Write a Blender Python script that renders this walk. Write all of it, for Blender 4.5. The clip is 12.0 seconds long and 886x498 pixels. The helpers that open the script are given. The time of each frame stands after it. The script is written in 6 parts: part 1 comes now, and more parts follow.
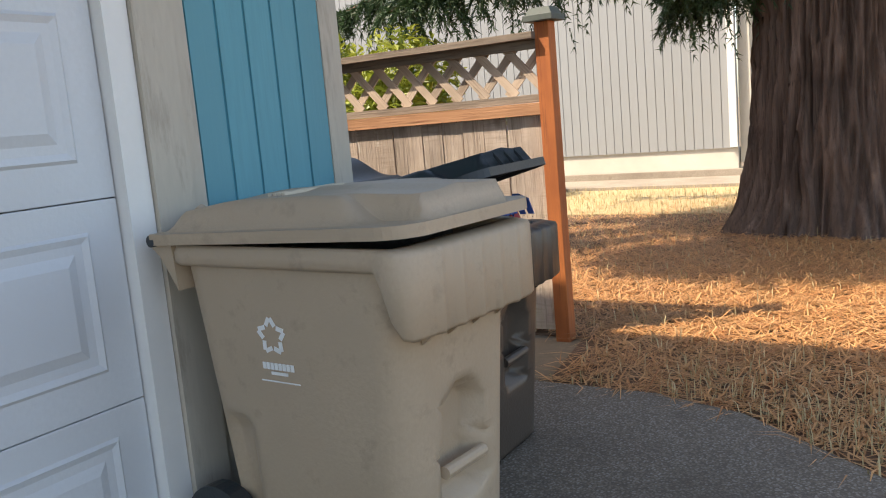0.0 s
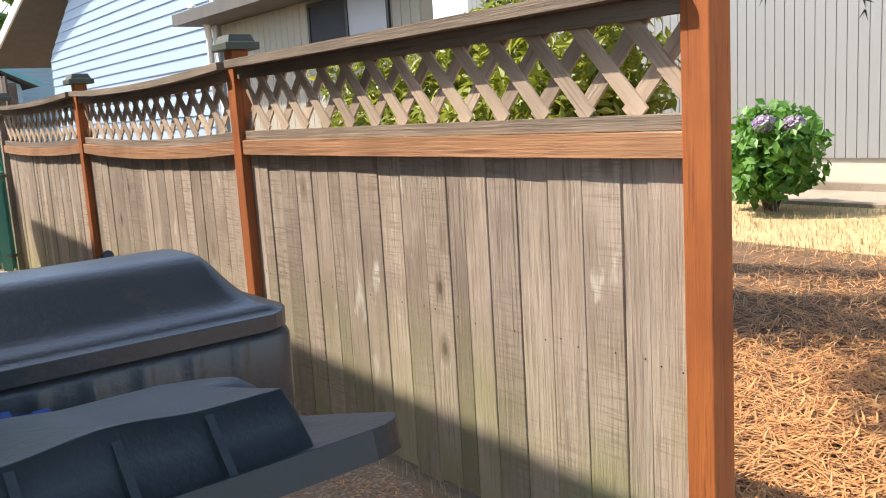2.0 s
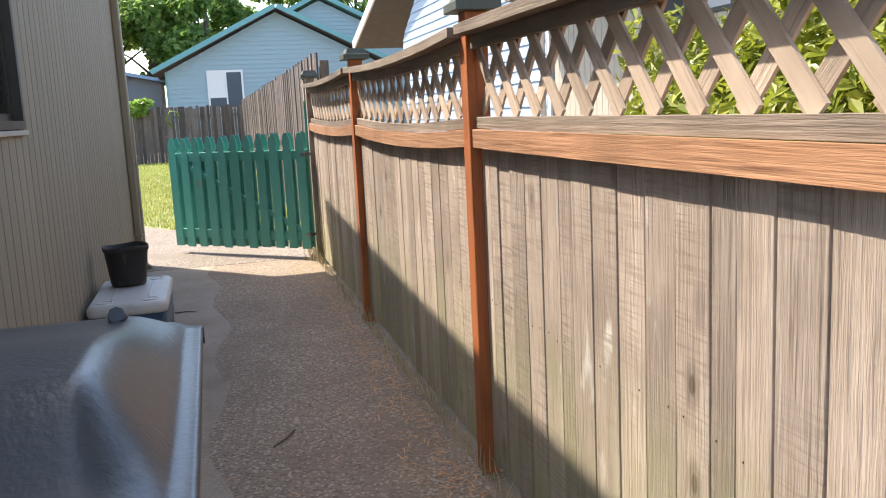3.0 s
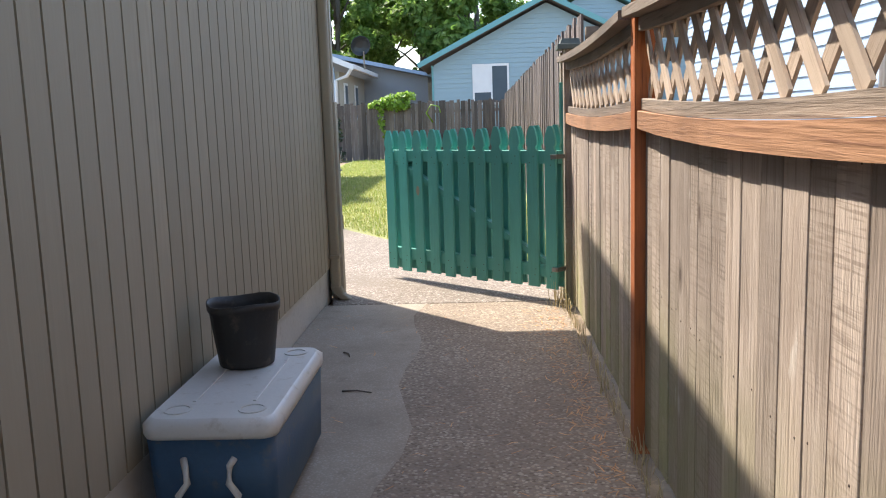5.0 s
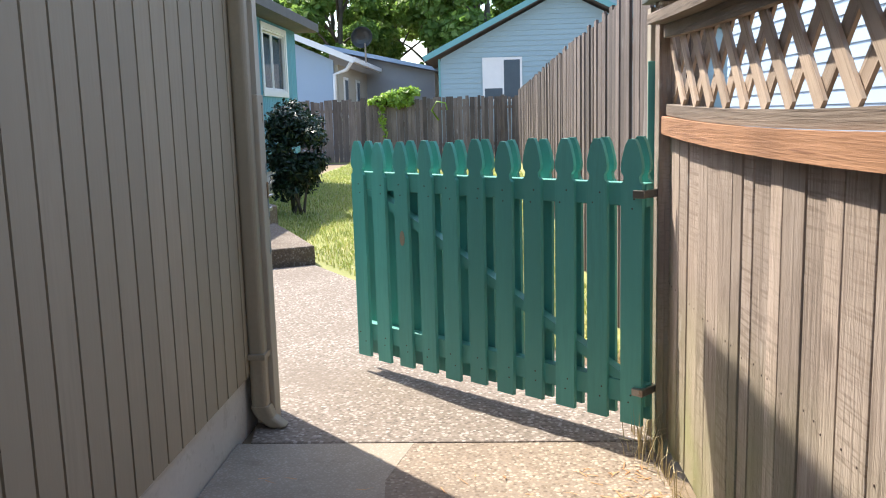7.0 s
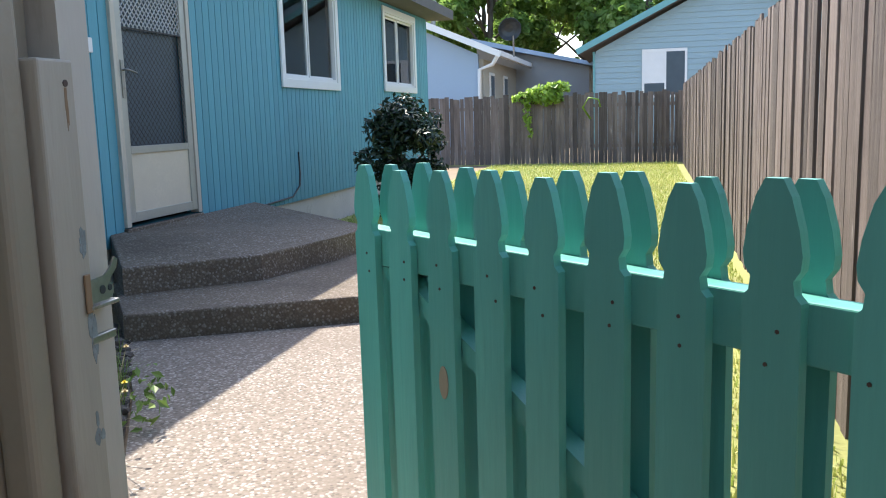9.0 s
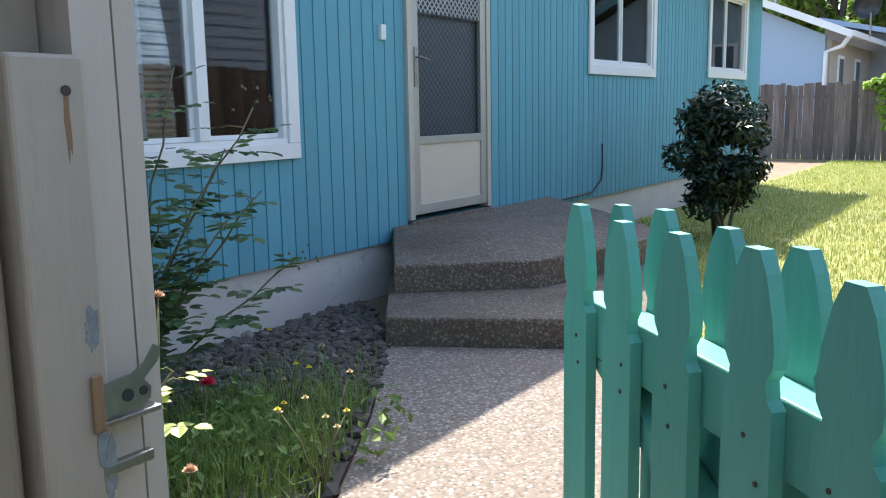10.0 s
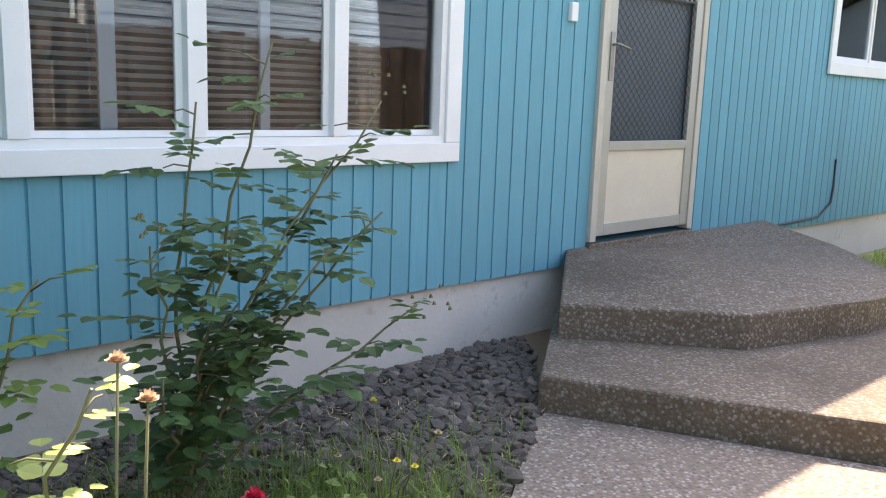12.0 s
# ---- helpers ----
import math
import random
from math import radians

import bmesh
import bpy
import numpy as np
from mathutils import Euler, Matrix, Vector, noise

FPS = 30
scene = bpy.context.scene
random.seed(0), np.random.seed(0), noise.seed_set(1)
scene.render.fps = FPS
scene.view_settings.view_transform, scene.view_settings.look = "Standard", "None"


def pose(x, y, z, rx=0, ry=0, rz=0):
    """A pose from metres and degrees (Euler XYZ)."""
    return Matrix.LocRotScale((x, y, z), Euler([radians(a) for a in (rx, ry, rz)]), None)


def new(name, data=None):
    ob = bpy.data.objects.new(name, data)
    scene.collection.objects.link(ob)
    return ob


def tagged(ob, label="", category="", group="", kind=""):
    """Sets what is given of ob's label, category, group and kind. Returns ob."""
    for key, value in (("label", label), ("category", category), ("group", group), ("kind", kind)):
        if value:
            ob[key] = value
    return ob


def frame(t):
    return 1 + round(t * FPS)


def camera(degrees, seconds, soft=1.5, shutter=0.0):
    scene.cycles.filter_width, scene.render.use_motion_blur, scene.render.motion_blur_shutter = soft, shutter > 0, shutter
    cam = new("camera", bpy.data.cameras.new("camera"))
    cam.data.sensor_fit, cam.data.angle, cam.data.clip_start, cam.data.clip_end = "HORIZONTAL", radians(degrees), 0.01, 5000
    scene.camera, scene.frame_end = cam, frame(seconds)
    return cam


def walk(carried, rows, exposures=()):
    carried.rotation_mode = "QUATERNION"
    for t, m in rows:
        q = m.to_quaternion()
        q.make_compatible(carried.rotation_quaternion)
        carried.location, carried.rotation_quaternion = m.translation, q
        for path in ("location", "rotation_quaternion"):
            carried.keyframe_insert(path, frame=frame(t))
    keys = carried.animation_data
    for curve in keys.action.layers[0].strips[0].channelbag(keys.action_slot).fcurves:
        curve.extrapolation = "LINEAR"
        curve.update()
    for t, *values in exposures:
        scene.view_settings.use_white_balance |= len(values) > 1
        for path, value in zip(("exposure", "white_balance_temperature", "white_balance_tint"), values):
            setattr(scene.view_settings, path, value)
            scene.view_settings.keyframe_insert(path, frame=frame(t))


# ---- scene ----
cam = camera(54.3, 12.0, soft=1.1)
METRES, EYE, TILT, LEAN, TURN = 13.2, 1.245, 0.0, 0.0, 32.5
ROWS = [
    (0.0, 0.0, 0.0, 0.0, -0.74, -8.53, 4.96),
    (0.5, 0.007, 0.0494, -0.0002, -6.82, -10.64, 3.99),
    (1.0, 0.029, 0.0953, 0.008, -7.45, -10.8, 4.78),
    (1.5, 0.0485, 0.1407, 0.0093, 7.08, -9.59, 3.97),
    (2.0, 0.0569, 0.1889, 0.0103, 19.64, -9.19, 3.44),
    (2.5, 0.0567, 0.2326, 0.0096, 36.35, -9.12, 1.88),
    (3.0, 0.0402, 0.2753, 0.0098, 42.42, -9.28, 2.74),
    (3.5, 0.0151, 0.3128, 0.0076, 52.44, -8.76, 2.83),
    (5.5, -0.1426, 0.4227, 0.0033, 60.2, -8.65, 1.66),
    (6.0, -0.1852, 0.4475, 0.004, 60.39, -8.63, 1.29),
    (6.5, -0.2268, 0.4706, 0.0062, 60.34, -8.79, 1.5),
    (8.5, -0.3887, 0.5729, 0.0031, 62.89, -8.66, 1.29),
    (9.0, -0.419, 0.5931, 0.0049, 70.64, -8.68, 1.68),
    (9.5, -0.4426, 0.6106, 0.008, 86.61, -8.99, 0.88),
    (10.0, -0.4685, 0.6189, 0.0085, 91.8, -9.19, 1.0),
    (10.5, -0.4916, 0.6259, 0.0091, 106.36, -9.12, -0.35),
    (11.0, -0.5098, 0.6324, 0.0107, 119.7, -9.82, -1.72),
    (11.5, -0.5281, 0.6256, 0.0106, 119.22, -10.49, -1.8),
    (12.0, -0.553, 0.6175, 0.0126, 104.76, -10.17, -1.99),
]
walk(cam, [(t, pose(0, 0, EYE, TILT, LEAN, TURN) @ pose(METRES * x, METRES * y, METRES * z, 90 + pitch, roll, yaw)) for t, x, y, z, yaw, pitch, roll in ROWS],
     [(0.0, 1.35, 7300, 11), (1.0, 1.35, 7100, 10), (1.5, 1.3, 6900, 10), (2.5, 1.6, 6800, 10), (3.0, 1.75, 6700, 10), (3.5, 1.65, 6700, 10), (5.5, 1.7, 6450, 10), (8.5, 1.65, 6450, 10), (9.5, 1.75, 6450, 10), (10.5, 2.05, 6700, 11), (11.0, 2.7, 7800, 17), (11.5, 2.85, 7800, 17), (12.0, 2.55, 7800, 17)])

# ---- sun, sky, exposure ----
SUN = Vector((0.53, 0.48, -1.0)).normalized()
world = bpy.data.worlds.new("sky")
scene.world = world
world.use_nodes = True
wn = world.node_tree
sky = wn.nodes.new("ShaderNodeTexSky")
sky.sky_type = "NISHITA"
sky.sun_disc = False
sky.sun_elevation = math.asin(-SUN.z)
sky.sun_rotation = math.atan2(-SUN.x, -SUN.y)
sky.dust_density = 1.5
wn.nodes["Background"].inputs["Strength"].default_value = 0.165
wn.links.new(sky.outputs["Color"], wn.nodes["Background"].inputs["Color"])
sun_data = bpy.data.lights.new("sun", "SUN")
sun_data.energy = 3.3
sun_data.angle = radians(0.55)
sun_data.color = (1.0, 0.93, 0.82)
sun_lamp = new("sun", sun_data)
sun_lamp.rotation_euler = SUN.to_track_quat("-Z", "Y").to_euler()

# ---- materials ----


def mix_rgb(nt, fac, a, b, blend="MIX"):
    n = nt.nodes.new("ShaderNodeMix")
    n.data_type, n.blend_type = "RGBA", blend
    for sock, val in ((n.inputs[0], fac), (n.inputs[6], a), (n.inputs[7], b)):
        if isinstance(val, bpy.types.NodeSocket):
            nt.links.new(val, sock)
        elif isinstance(val, tuple):
            sock.default_value = (*val, 1)
        else:
            sock.default_value = val
    return n.outputs[2]


def ramp(nt, value, lo, hi):
    n = nt.nodes.new("ShaderNodeMapRange")
    n.inputs[1].default_value, n.inputs[2].default_value = lo, hi
    nt.links.new(value, n.inputs[0])
    return n.outputs[0]


def texture(nt, vec, scale, stretch=(1, 1, 1), detail=4.0, kind="noise", rough=0.55):
    m = nt.nodes.new("ShaderNodeMapping")
    m.inputs["Scale"].default_value = stretch
    nt.links.new(vec, m.inputs["Vector"])
    if kind == "noise":
        n = nt.nodes.new("ShaderNodeTexNoise")
        n.inputs["Detail"].default_value = detail
        n.inputs["Roughness"].default_value = rough
    else:
        n = nt.nodes.new("ShaderNodeTexVoronoi")
    n.inputs["Scale"].default_value = scale
    nt.links.new(m.outputs[0], n.inputs["Vector"])
    return n


def base(name, rough=0.6, metal=0.0):
    m = bpy.data.materials.new(name)
    m.use_nodes = True
    nt = m.node_tree
    b = nt.nodes["Principled BSDF"]
    b.inputs["Roughness"].default_value = rough
    b.inputs["Metallic"].default_value = metal
    tc = nt.nodes.new("ShaderNodeTexCoord").outputs["Object"]
    rnd = nt.nodes.new("ShaderNodeObjectInfo").outputs["Random"]
    add = nt.nodes.new("ShaderNodeVectorMath")
    add.operation = "MULTIPLY_ADD"
    comb = nt.nodes.new("ShaderNodeCombineXYZ")
    for i in range(3):
        nt.links.new(rnd, comb.inputs[i])
    nt.links.new(comb.outputs[0], add.inputs[0])
    add.inputs[1].default_value = (17, 31, 53)
    nt.links.new(tc, add.inputs[2])
    return m, nt, b, add.outputs[0], rnd


def bump(nt, b, height, strength, dist=0.004):
    n = nt.nodes.new("ShaderNodeBump")
    n.inputs["Strength"].default_value = strength
    n.inputs["Distance"].default_value = dist
    nt.links.new(height, n.inputs["Height"])
    nt.links.new(n.outputs[0], b.inputs["Normal"])


def paint(name, col, rough=0.55, var=0.25, scale=3.0, grain=60.0, bumps=0.15, stretch=(1, 1, 1), dirt=None, metal=0.0, each=0.0):
    """A painted, plastic or plaster surface: large stains, small grain, light relief."""
    m, nt, b, v, rnd = base(name, rough, metal)
    big = texture(nt, v, scale, stretch, 5)
    small = texture(nt, v, grain, stretch, 3)
    dark = tuple(c * (1 - var) for c in col)
    lite = tuple(min(1, c * (1 + var * 0.5)) for c in col)
    c = mix_rgb(nt, ramp(nt, big.outputs[0], 0.3, 0.7), dark, lite)
    c = mix_rgb(nt, ramp(nt, small.outputs[0], 0.35, 0.75), c, tuple(x * (1 - var * 0.6) for x in col))
    if dirt:
        spots = texture(nt, v, scale * 4, stretch, 8, rough=0.7)
        c = mix_rgb(nt, ramp(nt, spots.outputs[0], 0.56, 0.72), c, dirt)
    if each:
        h = nt.nodes.new("ShaderNodeHueSaturation")
        nt.links.new(c, h.inputs["Color"])
        mr = nt.nodes.new("ShaderNodeMapRange")
        mr.inputs[3].default_value, mr.inputs[4].default_value = 1 - each, 1 + each
        nt.links.new(rnd, mr.inputs[0])
        nt.links.new(mr.outputs[0], h.inputs["Value"])
        c = h.outputs[0]
    nt.links.new(c, b.inputs["Base Color"])
    nt.links.new(mix_rgb(nt, big.outputs[0], (rough * 0.8,) * 3, (min(1, rough * 1.25),) * 3), b.inputs["Roughness"])
    bump(nt, b, small.outputs[0], bumps)
    return m


def timber(name, a, c2, dark, axis=2, each=0.35, bumps=0.5, rough=0.85, blotch=None, moss=False):
    """Weathered timber with the grain along one axis of the piece."""
    m, nt, b, v, rnd = base(name, rough)
    st = [1, 1, 1]
    st[axis] = 0.035
    fine = texture(nt, v, 95, tuple(st), 5, rough=0.65)
    st[axis] = 0.09
    band = texture(nt, v, 22, tuple(st), 4)
    big = texture(nt, v, 2.2, (1, 1, 1), 5)
    col = mix_rgb(nt, ramp(nt, band.outputs[0], 0.3, 0.7), a, c2)
    col = mix_rgb(nt, ramp(nt, fine.outputs[0], 0.54, 0.74), col, dark)
    col = mix_rgb(nt, ramp(nt, big.outputs[0], 0.45, 0.75), col, tuple(x * 0.72 for x in c2))
    if blotch:
        st[axis] = 0.4
        sp = texture(nt, v, 9, tuple(st), 3)
        col = mix_rgb(nt, ramp(nt, sp.outputs[0], 0.66, 0.76), col, blotch)
    if moss:
        saw = texture(nt, v, 110, (0.05, 0.2, 1.0), 3)
        patch = texture(nt, v, 1.6, (1, 1, 0.6), 2)
        cut = nt.nodes.new("ShaderNodeMath")
        cut.operation = "MULTIPLY"
        nt.links.new(ramp(nt, saw.outputs[0], 0.5, 0.62), cut.inputs[0])
        nt.links.new(ramp(nt, patch.outputs[0], 0.45, 0.6), cut.inputs[1])
        col = mix_rgb(nt, cut.outputs[0], col, tuple(x * 0.8 for x in c2))
        kn = texture(nt, v, 4.2, (1.0, 0.3, 0.55), kind="voronoi")
        col = mix_rgb(nt, ramp(nt, kn.outputs["Distance"], 0.16, 0.09), col, tuple(x * 0.7 for x in c2))
        col = mix_rgb(nt, ramp(nt, kn.outputs["Distance"], 0.07, 0.04), col, (0.13, 0.085, 0.06))
        tc = nt.nodes.new("ShaderNodeTexCoord").outputs["Object"]
        sep = nt.nodes.new("ShaderNodeSeparateXYZ")
        nt.links.new(tc, sep.inputs[0])
        damp = nt.nodes.new("ShaderNodeMath")
        damp.operation = "MULTIPLY"
        nt.links.new(ramp(nt, sep.outputs[2], 0.75, 0.15), damp.inputs[0])
        nt.links.new(ramp(nt, big.outputs[0], 0.3, 0.75), damp.inputs[1])
        col = mix_rgb(nt, damp.outputs[0], col, (0.36, 0.36, 0.16))
    h = nt.nodes.new("ShaderNodeHueSaturation")
    nt.links.new(col, h.inputs["Color"])
    mr = nt.nodes.new("ShaderNodeMapRange")
    mr.inputs[3].default_value, mr.inputs[4].default_value = 1 - each, 1 + each
    nt.links.new(rnd, mr.inputs[0])
    nt.links.new(mr.outputs[0], h.inputs["Value"])
    nt.links.new(h.outputs[0], b.inputs["Base Color"])
    bump(nt, b, fine.outputs[0], bumps, 0.01)
    return m


def pebbled(name, cols, cell=95.0, stain=(0.16, 0.13, 0.1), cement=(0.3, 0.27, 0.23), smooth=0.0, bumps=0.6):
    """Exposed aggregate: small stones of several colours in cement, with worn stains."""
    m, nt, b, v, rnd = base(name, 0.85)
    vor = texture(nt, v, cell, kind="voronoi")
    sep = nt.nodes.new("ShaderNodeSeparateColor")
    nt.links.new(vor.outputs["Color"], sep.inputs[0])
    cr = nt.nodes.new("ShaderNodeValToRGB")
    cr.color_ramp.interpolation = "CONSTANT"
    for i, c in enumerate(cols):
        e = cr.color_ramp.elements[i] if i < 2 else cr.color_ramp.elements.new(i / len(cols))
        e.position = i / len(cols)
        e.color = (*c, 1)
    nt.links.new(sep.outputs[0], cr.inputs[0])
    col = mix_rgb(nt, ramp(nt, vor.outputs["Distance"], 0.42, 0.62), cr.outputs[0], cement)
    big = texture(nt, v, 1.3, detail=6)
    mid = texture(nt, v, 7.0, detail=6, rough=0.7)
    col = mix_rgb(nt, smooth, col, cement)
    col = mix_rgb(nt, ramp(nt, big.outputs[0], 0.48, 0.85), col, stain)
    col = mix_rgb(nt, ramp(nt, mid.outputs[0], 0.55, 0.9), col, stain)
    nt.links.new(col, b.inputs["Base Color"])
    inv = nt.nodes.new("ShaderNodeMath")
    inv.operation = "SUBTRACT"
    inv.inputs[0].default_value = 1
    nt.links.new(vor.outputs["Distance"], inv.inputs[1])
    bump(nt, b, inv.outputs[0], bumps * (1 - smooth), 0.004)
    return m


def leaf_mat(name, a, c2, rough=0.5, trans=0.35):
    m, nt, b, v, rnd = base(name, rough)
    isl = nt.nodes.new("ShaderNodeNewGeometry").outputs["Random Per Island"]
    c = mix_rgb(nt, isl, a, c2)
    big = texture(nt, v, 4.0)
    c = mix_rgb(nt, ramp(nt, big.outputs[0], 0.4, 0.8), c, tuple(x * 0.65 for x in a))
    nt.links.new(c, b.inputs["Base Color"])
    tr = nt.nodes.new("ShaderNodeBsdfTranslucent")
    nt.links.new(c, tr.inputs["Color"])
    mx = nt.nodes.new("ShaderNodeMixShader")
    mx.inputs[0].default_value = trans
    nt.links.new(b.outputs[0], mx.inputs[1])
    nt.links.new(tr.outputs[0], mx.inputs[2])
    nt.links.new(mx.outputs[0], nt.nodes["Material Output"].inputs["Surface"])
    return m


def pane_glass(name, tint=(0.85, 0.9, 0.92)):
    m = bpy.data.materials.new(name)
    m.use_nodes = True
    nt = m.node_tree
    nt.nodes.remove(nt.nodes["Principled BSDF"])
    t = nt.nodes.new("ShaderNodeBsdfTransparent")
    t.inputs[0].default_value = (*tint, 1)
    g = nt.nodes.new("ShaderNodeBsdfGlossy")
    g.inputs["Roughness"].default_value = 0.015
    fr = nt.nodes.new("ShaderNodeFresnel")
    fr.inputs[0].default_value = 1.6
    mx = nt.nodes.new("ShaderNodeMixShader")
    nt.links.new(fr.outputs[0], mx.inputs[0])
    nt.links.new(t.outputs[0], mx.inputs[1])
    nt.links.new(g.outputs[0], mx.inputs[2])
    nt.links.new(mx.outputs[0], nt.nodes["Material Output"].inputs["Surface"])
    return m


M_FENCE = timber("grey_fence_timber", (0.52, 0.42, 0.345), (0.39, 0.3, 0.235), (0.17, 0.118, 0.09), 2, 0.22, 1.0, blotch=(0.7, 0.64, 0.56), moss=True)
M_FENCE_H = timber("grey_rail_timber", (0.30, 0.235, 0.18), (0.21, 0.16, 0.12), (0.09, 0.065, 0.05), 0, 0.15)
M_LATTICE = timber("lattice_timber", (0.55, 0.43, 0.33), (0.42, 0.315, 0.235), (0.2, 0.14, 0.1), 0, 0.2, 0.3)
M_STAIN = timber("red_stained_post", (0.46, 0.14, 0.035), (0.34, 0.095, 0.025), (0.14, 0.04, 0.015), 2, 0.1, 0.35, 0.7)
M_STAIN_H = timber("red_stained_rail", (0.46, 0.24, 0.125), (0.34, 0.165, 0.08), (0.16, 0.06, 0.03), 0, 0.1, 0.4, 0.75)
M_TALL = timber("tall_fence_timber", (0.2, 0.158, 0.138), (0.12, 0.09, 0.078), (0.035, 0.024, 0.02), 2, 0.4, 0.8, blotch=(0.3, 0.26, 0.235))
M_CAP = paint("post_cap_paint", (0.10, 0.115, 0.10), 0.7, 0.3, 8)
M_GREEN = paint("teal_gate_paint", (0.1, 0.37, 0.31), 0.5, 0.2, 4, 70, 0.3, (1, 1, 0.1), each=0.1)
M_NAIL = paint("rusty_nail", (0.06, 0.035, 0.025), 0.7, 0.2)
M_BEIGE = paint("beige_siding_paint", (0.325, 0.27, 0.19), 0.7, 0.14, 1.5, 50, 0.25, (1, 1, 0.08), each=0.04)
M_TRIM = paint("cream_trim_paint", (0.50, 0.45, 0.37), 0.6, 0.14, 3, 50, 0.2, (1, 1, 0.2), dirt=(0.36, 0.31, 0.25))
M_POST = paint("cream_post_paint", (0.40, 0.35, 0.27), 0.65, 0.16, 3, 50, 0.35, (1, 1, 0.12), dirt=(0.30, 0.25, 0.19))
M_BLUE = paint("turquoise_siding_paint", (0.105, 0.325, 0.395), 0.6, 0.14, 1.6, 55, 0.3, (1, 1, 0.07), each=0.05)
M_GROOVE = paint("siding_groove_paint", (0.06, 0.28, 0.36), 0.8, 0.2)
M_GROOVE_B = paint("beige_groove_paint", (0.2, 0.155, 0.105), 0.8, 0.2)
M_WHITE = paint("white_vinyl", (0.78, 0.77, 0.74), 0.45, 0.06, 4, 60, 0.08)
M_GDOOR = paint("garage_door_paint", (0.62, 0.64, 0.66), 0.45, 0.07, 2, 70, 0.15)
M_FOUND = paint("white_foundation_paint", (0.58, 0.54, 0.48), 0.8, 0.15, 2.5, 40, 0.5, dirt=(0.42, 0.38, 0.32))
M_CREAM = paint("cream_kick_panel", (0.60, 0.52, 0.40), 0.6, 0.1, 4)
M_DFRAME = paint("door_aluminium", (0.42, 0.41, 0.36), 0.4, 0.12, 5, metal=0.3)
# near-black stands in for shade inside rooms, vent and latch holes
M_DARK = paint("unlit_depth_black", (0.025, 0.027, 0.03), 0.7, 0.2)
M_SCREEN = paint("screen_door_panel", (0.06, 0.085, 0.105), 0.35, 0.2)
M_BRONZE = paint("bronze_window_frame", (0.05, 0.045, 0.04), 0.4, 0.2, metal=0.6)
M_BLIND = paint("grey_blind", (0.48, 0.49, 0.5), 0.6, 0.08)
M_STEEL = paint("worn_steel", (0.35, 0.34, 0.32), 0.35, 0.3, 8, metal=0.9, dirt=(0.2, 0.1, 0.05))
M_GLASS = pane_glass("window_glass")
M_TAN = paint("tan_plastic", (0.44, 0.335, 0.23), 0.5, 0.1, 3, 90, 0.25, dirt=(0.34, 0.26, 0.18))
M_CHAR = paint("charcoal_plastic", (0.02, 0.026, 0.029), 0.45, 0.18, 3, 90, 0.25)
M_BLACK = paint("black_plastic", (0.025, 0.03, 0.033), 0.4, 0.25, 3, 90, 0.25)
M_GREYBIN = paint("grey_plastic", (0.06, 0.06, 0.06), 0.32, 0.15, 3, 90, 0.25, dirt=(0.1, 0.085, 0.07))
# blackish plastic; its brown is tan bounce light mixed into the colour
M_BOUNCEBIN = paint("black_plastic_with_tan_bounce", (0.075, 0.058, 0.045), 0.4, 0.15, 3, 90, 0.25)
M_PRINT = paint("white_print", (0.8, 0.8, 0.78), 0.5, 0.05)
M_RUG = paint("blue_woven_rug", (0.028, 0.058, 0.2), 0.9, 0.4, 14, 120, 0.6)
M_RUGL = paint("light_blue_weave", (0.045, 0.095, 0.3), 0.9, 0.3, 14, 120, 0.6)
M_RED = paint("red_plastic", (0.35, 0.03, 0.02), 0.4, 0.15)
M_COOLW = paint("cooler_white", (0.62, 0.60, 0.56), 0.45, 0.1, 4, dirt=(0.45, 0.41, 0.35))
M_COOLB = paint("cooler_blue", (0.03, 0.075, 0.135), 0.45, 0.15, 4, dirt=(0.09, 0.1, 0.1))
M_POT = paint("black_nursery_pot", (0.03, 0.026, 0.022), 0.55, 0.4, 4, dirt=(0.1, 0.08, 0.06))
M_PIPE = paint("brown_downspout", (0.30, 0.25, 0.175), 0.5, 0.15, 3)
M_CORR = paint("white_corrugated_pipe", (0.66, 0.64, 0.58), 0.55, 0.15, 6, dirt=(0.4, 0.34, 0.27))
M_ROOF = paint("grey_shingle", (0.13, 0.12, 0.11), 0.9, 0.3, 4, 40, 0.6)
M_SOFFIT = paint("soffit_paint", (0.6, 0.57, 0.5), 0.7, 0.1)
STONES = [(0.50, 0.42, 0.34), (0.36, 0.28, 0.21), (0.62, 0.55, 0.47), (0.27, 0.21, 0.17), (0.45, 0.36, 0.27), (0.7, 0.65, 0.58)]
M_AGG = pebbled("exposed_aggregate", [(0.24, 0.195, 0.16), (0.15, 0.12, 0.095), (0.31, 0.265, 0.225), (0.115, 0.09, 0.072), (0.205, 0.165, 0.135), (0.38, 0.335, 0.295)], 62, (0.15, 0.115, 0.088), (0.185, 0.15, 0.12))
M_WORN = pebbled("worn_aggregate", [(0.29, 0.22, 0.155), (0.2, 0.15, 0.105), (0.37, 0.295, 0.22), (0.14, 0.1, 0.072), (0.26, 0.195, 0.14), (0.44, 0.37, 0.285)], 70, (0.15, 0.11, 0.08), (0.235, 0.185, 0.138), 0.1, 0.9)
M_CONC = pebbled("smooth_concrete", STONES, 110, (0.17, 0.135, 0.1), (0.3, 0.25, 0.195), 0.8)
M_DRIVE = pebbled("grey_driveway", STONES, 110, (0.085, 0.064, 0.045), (0.125, 0.097, 0.068), 0.75)
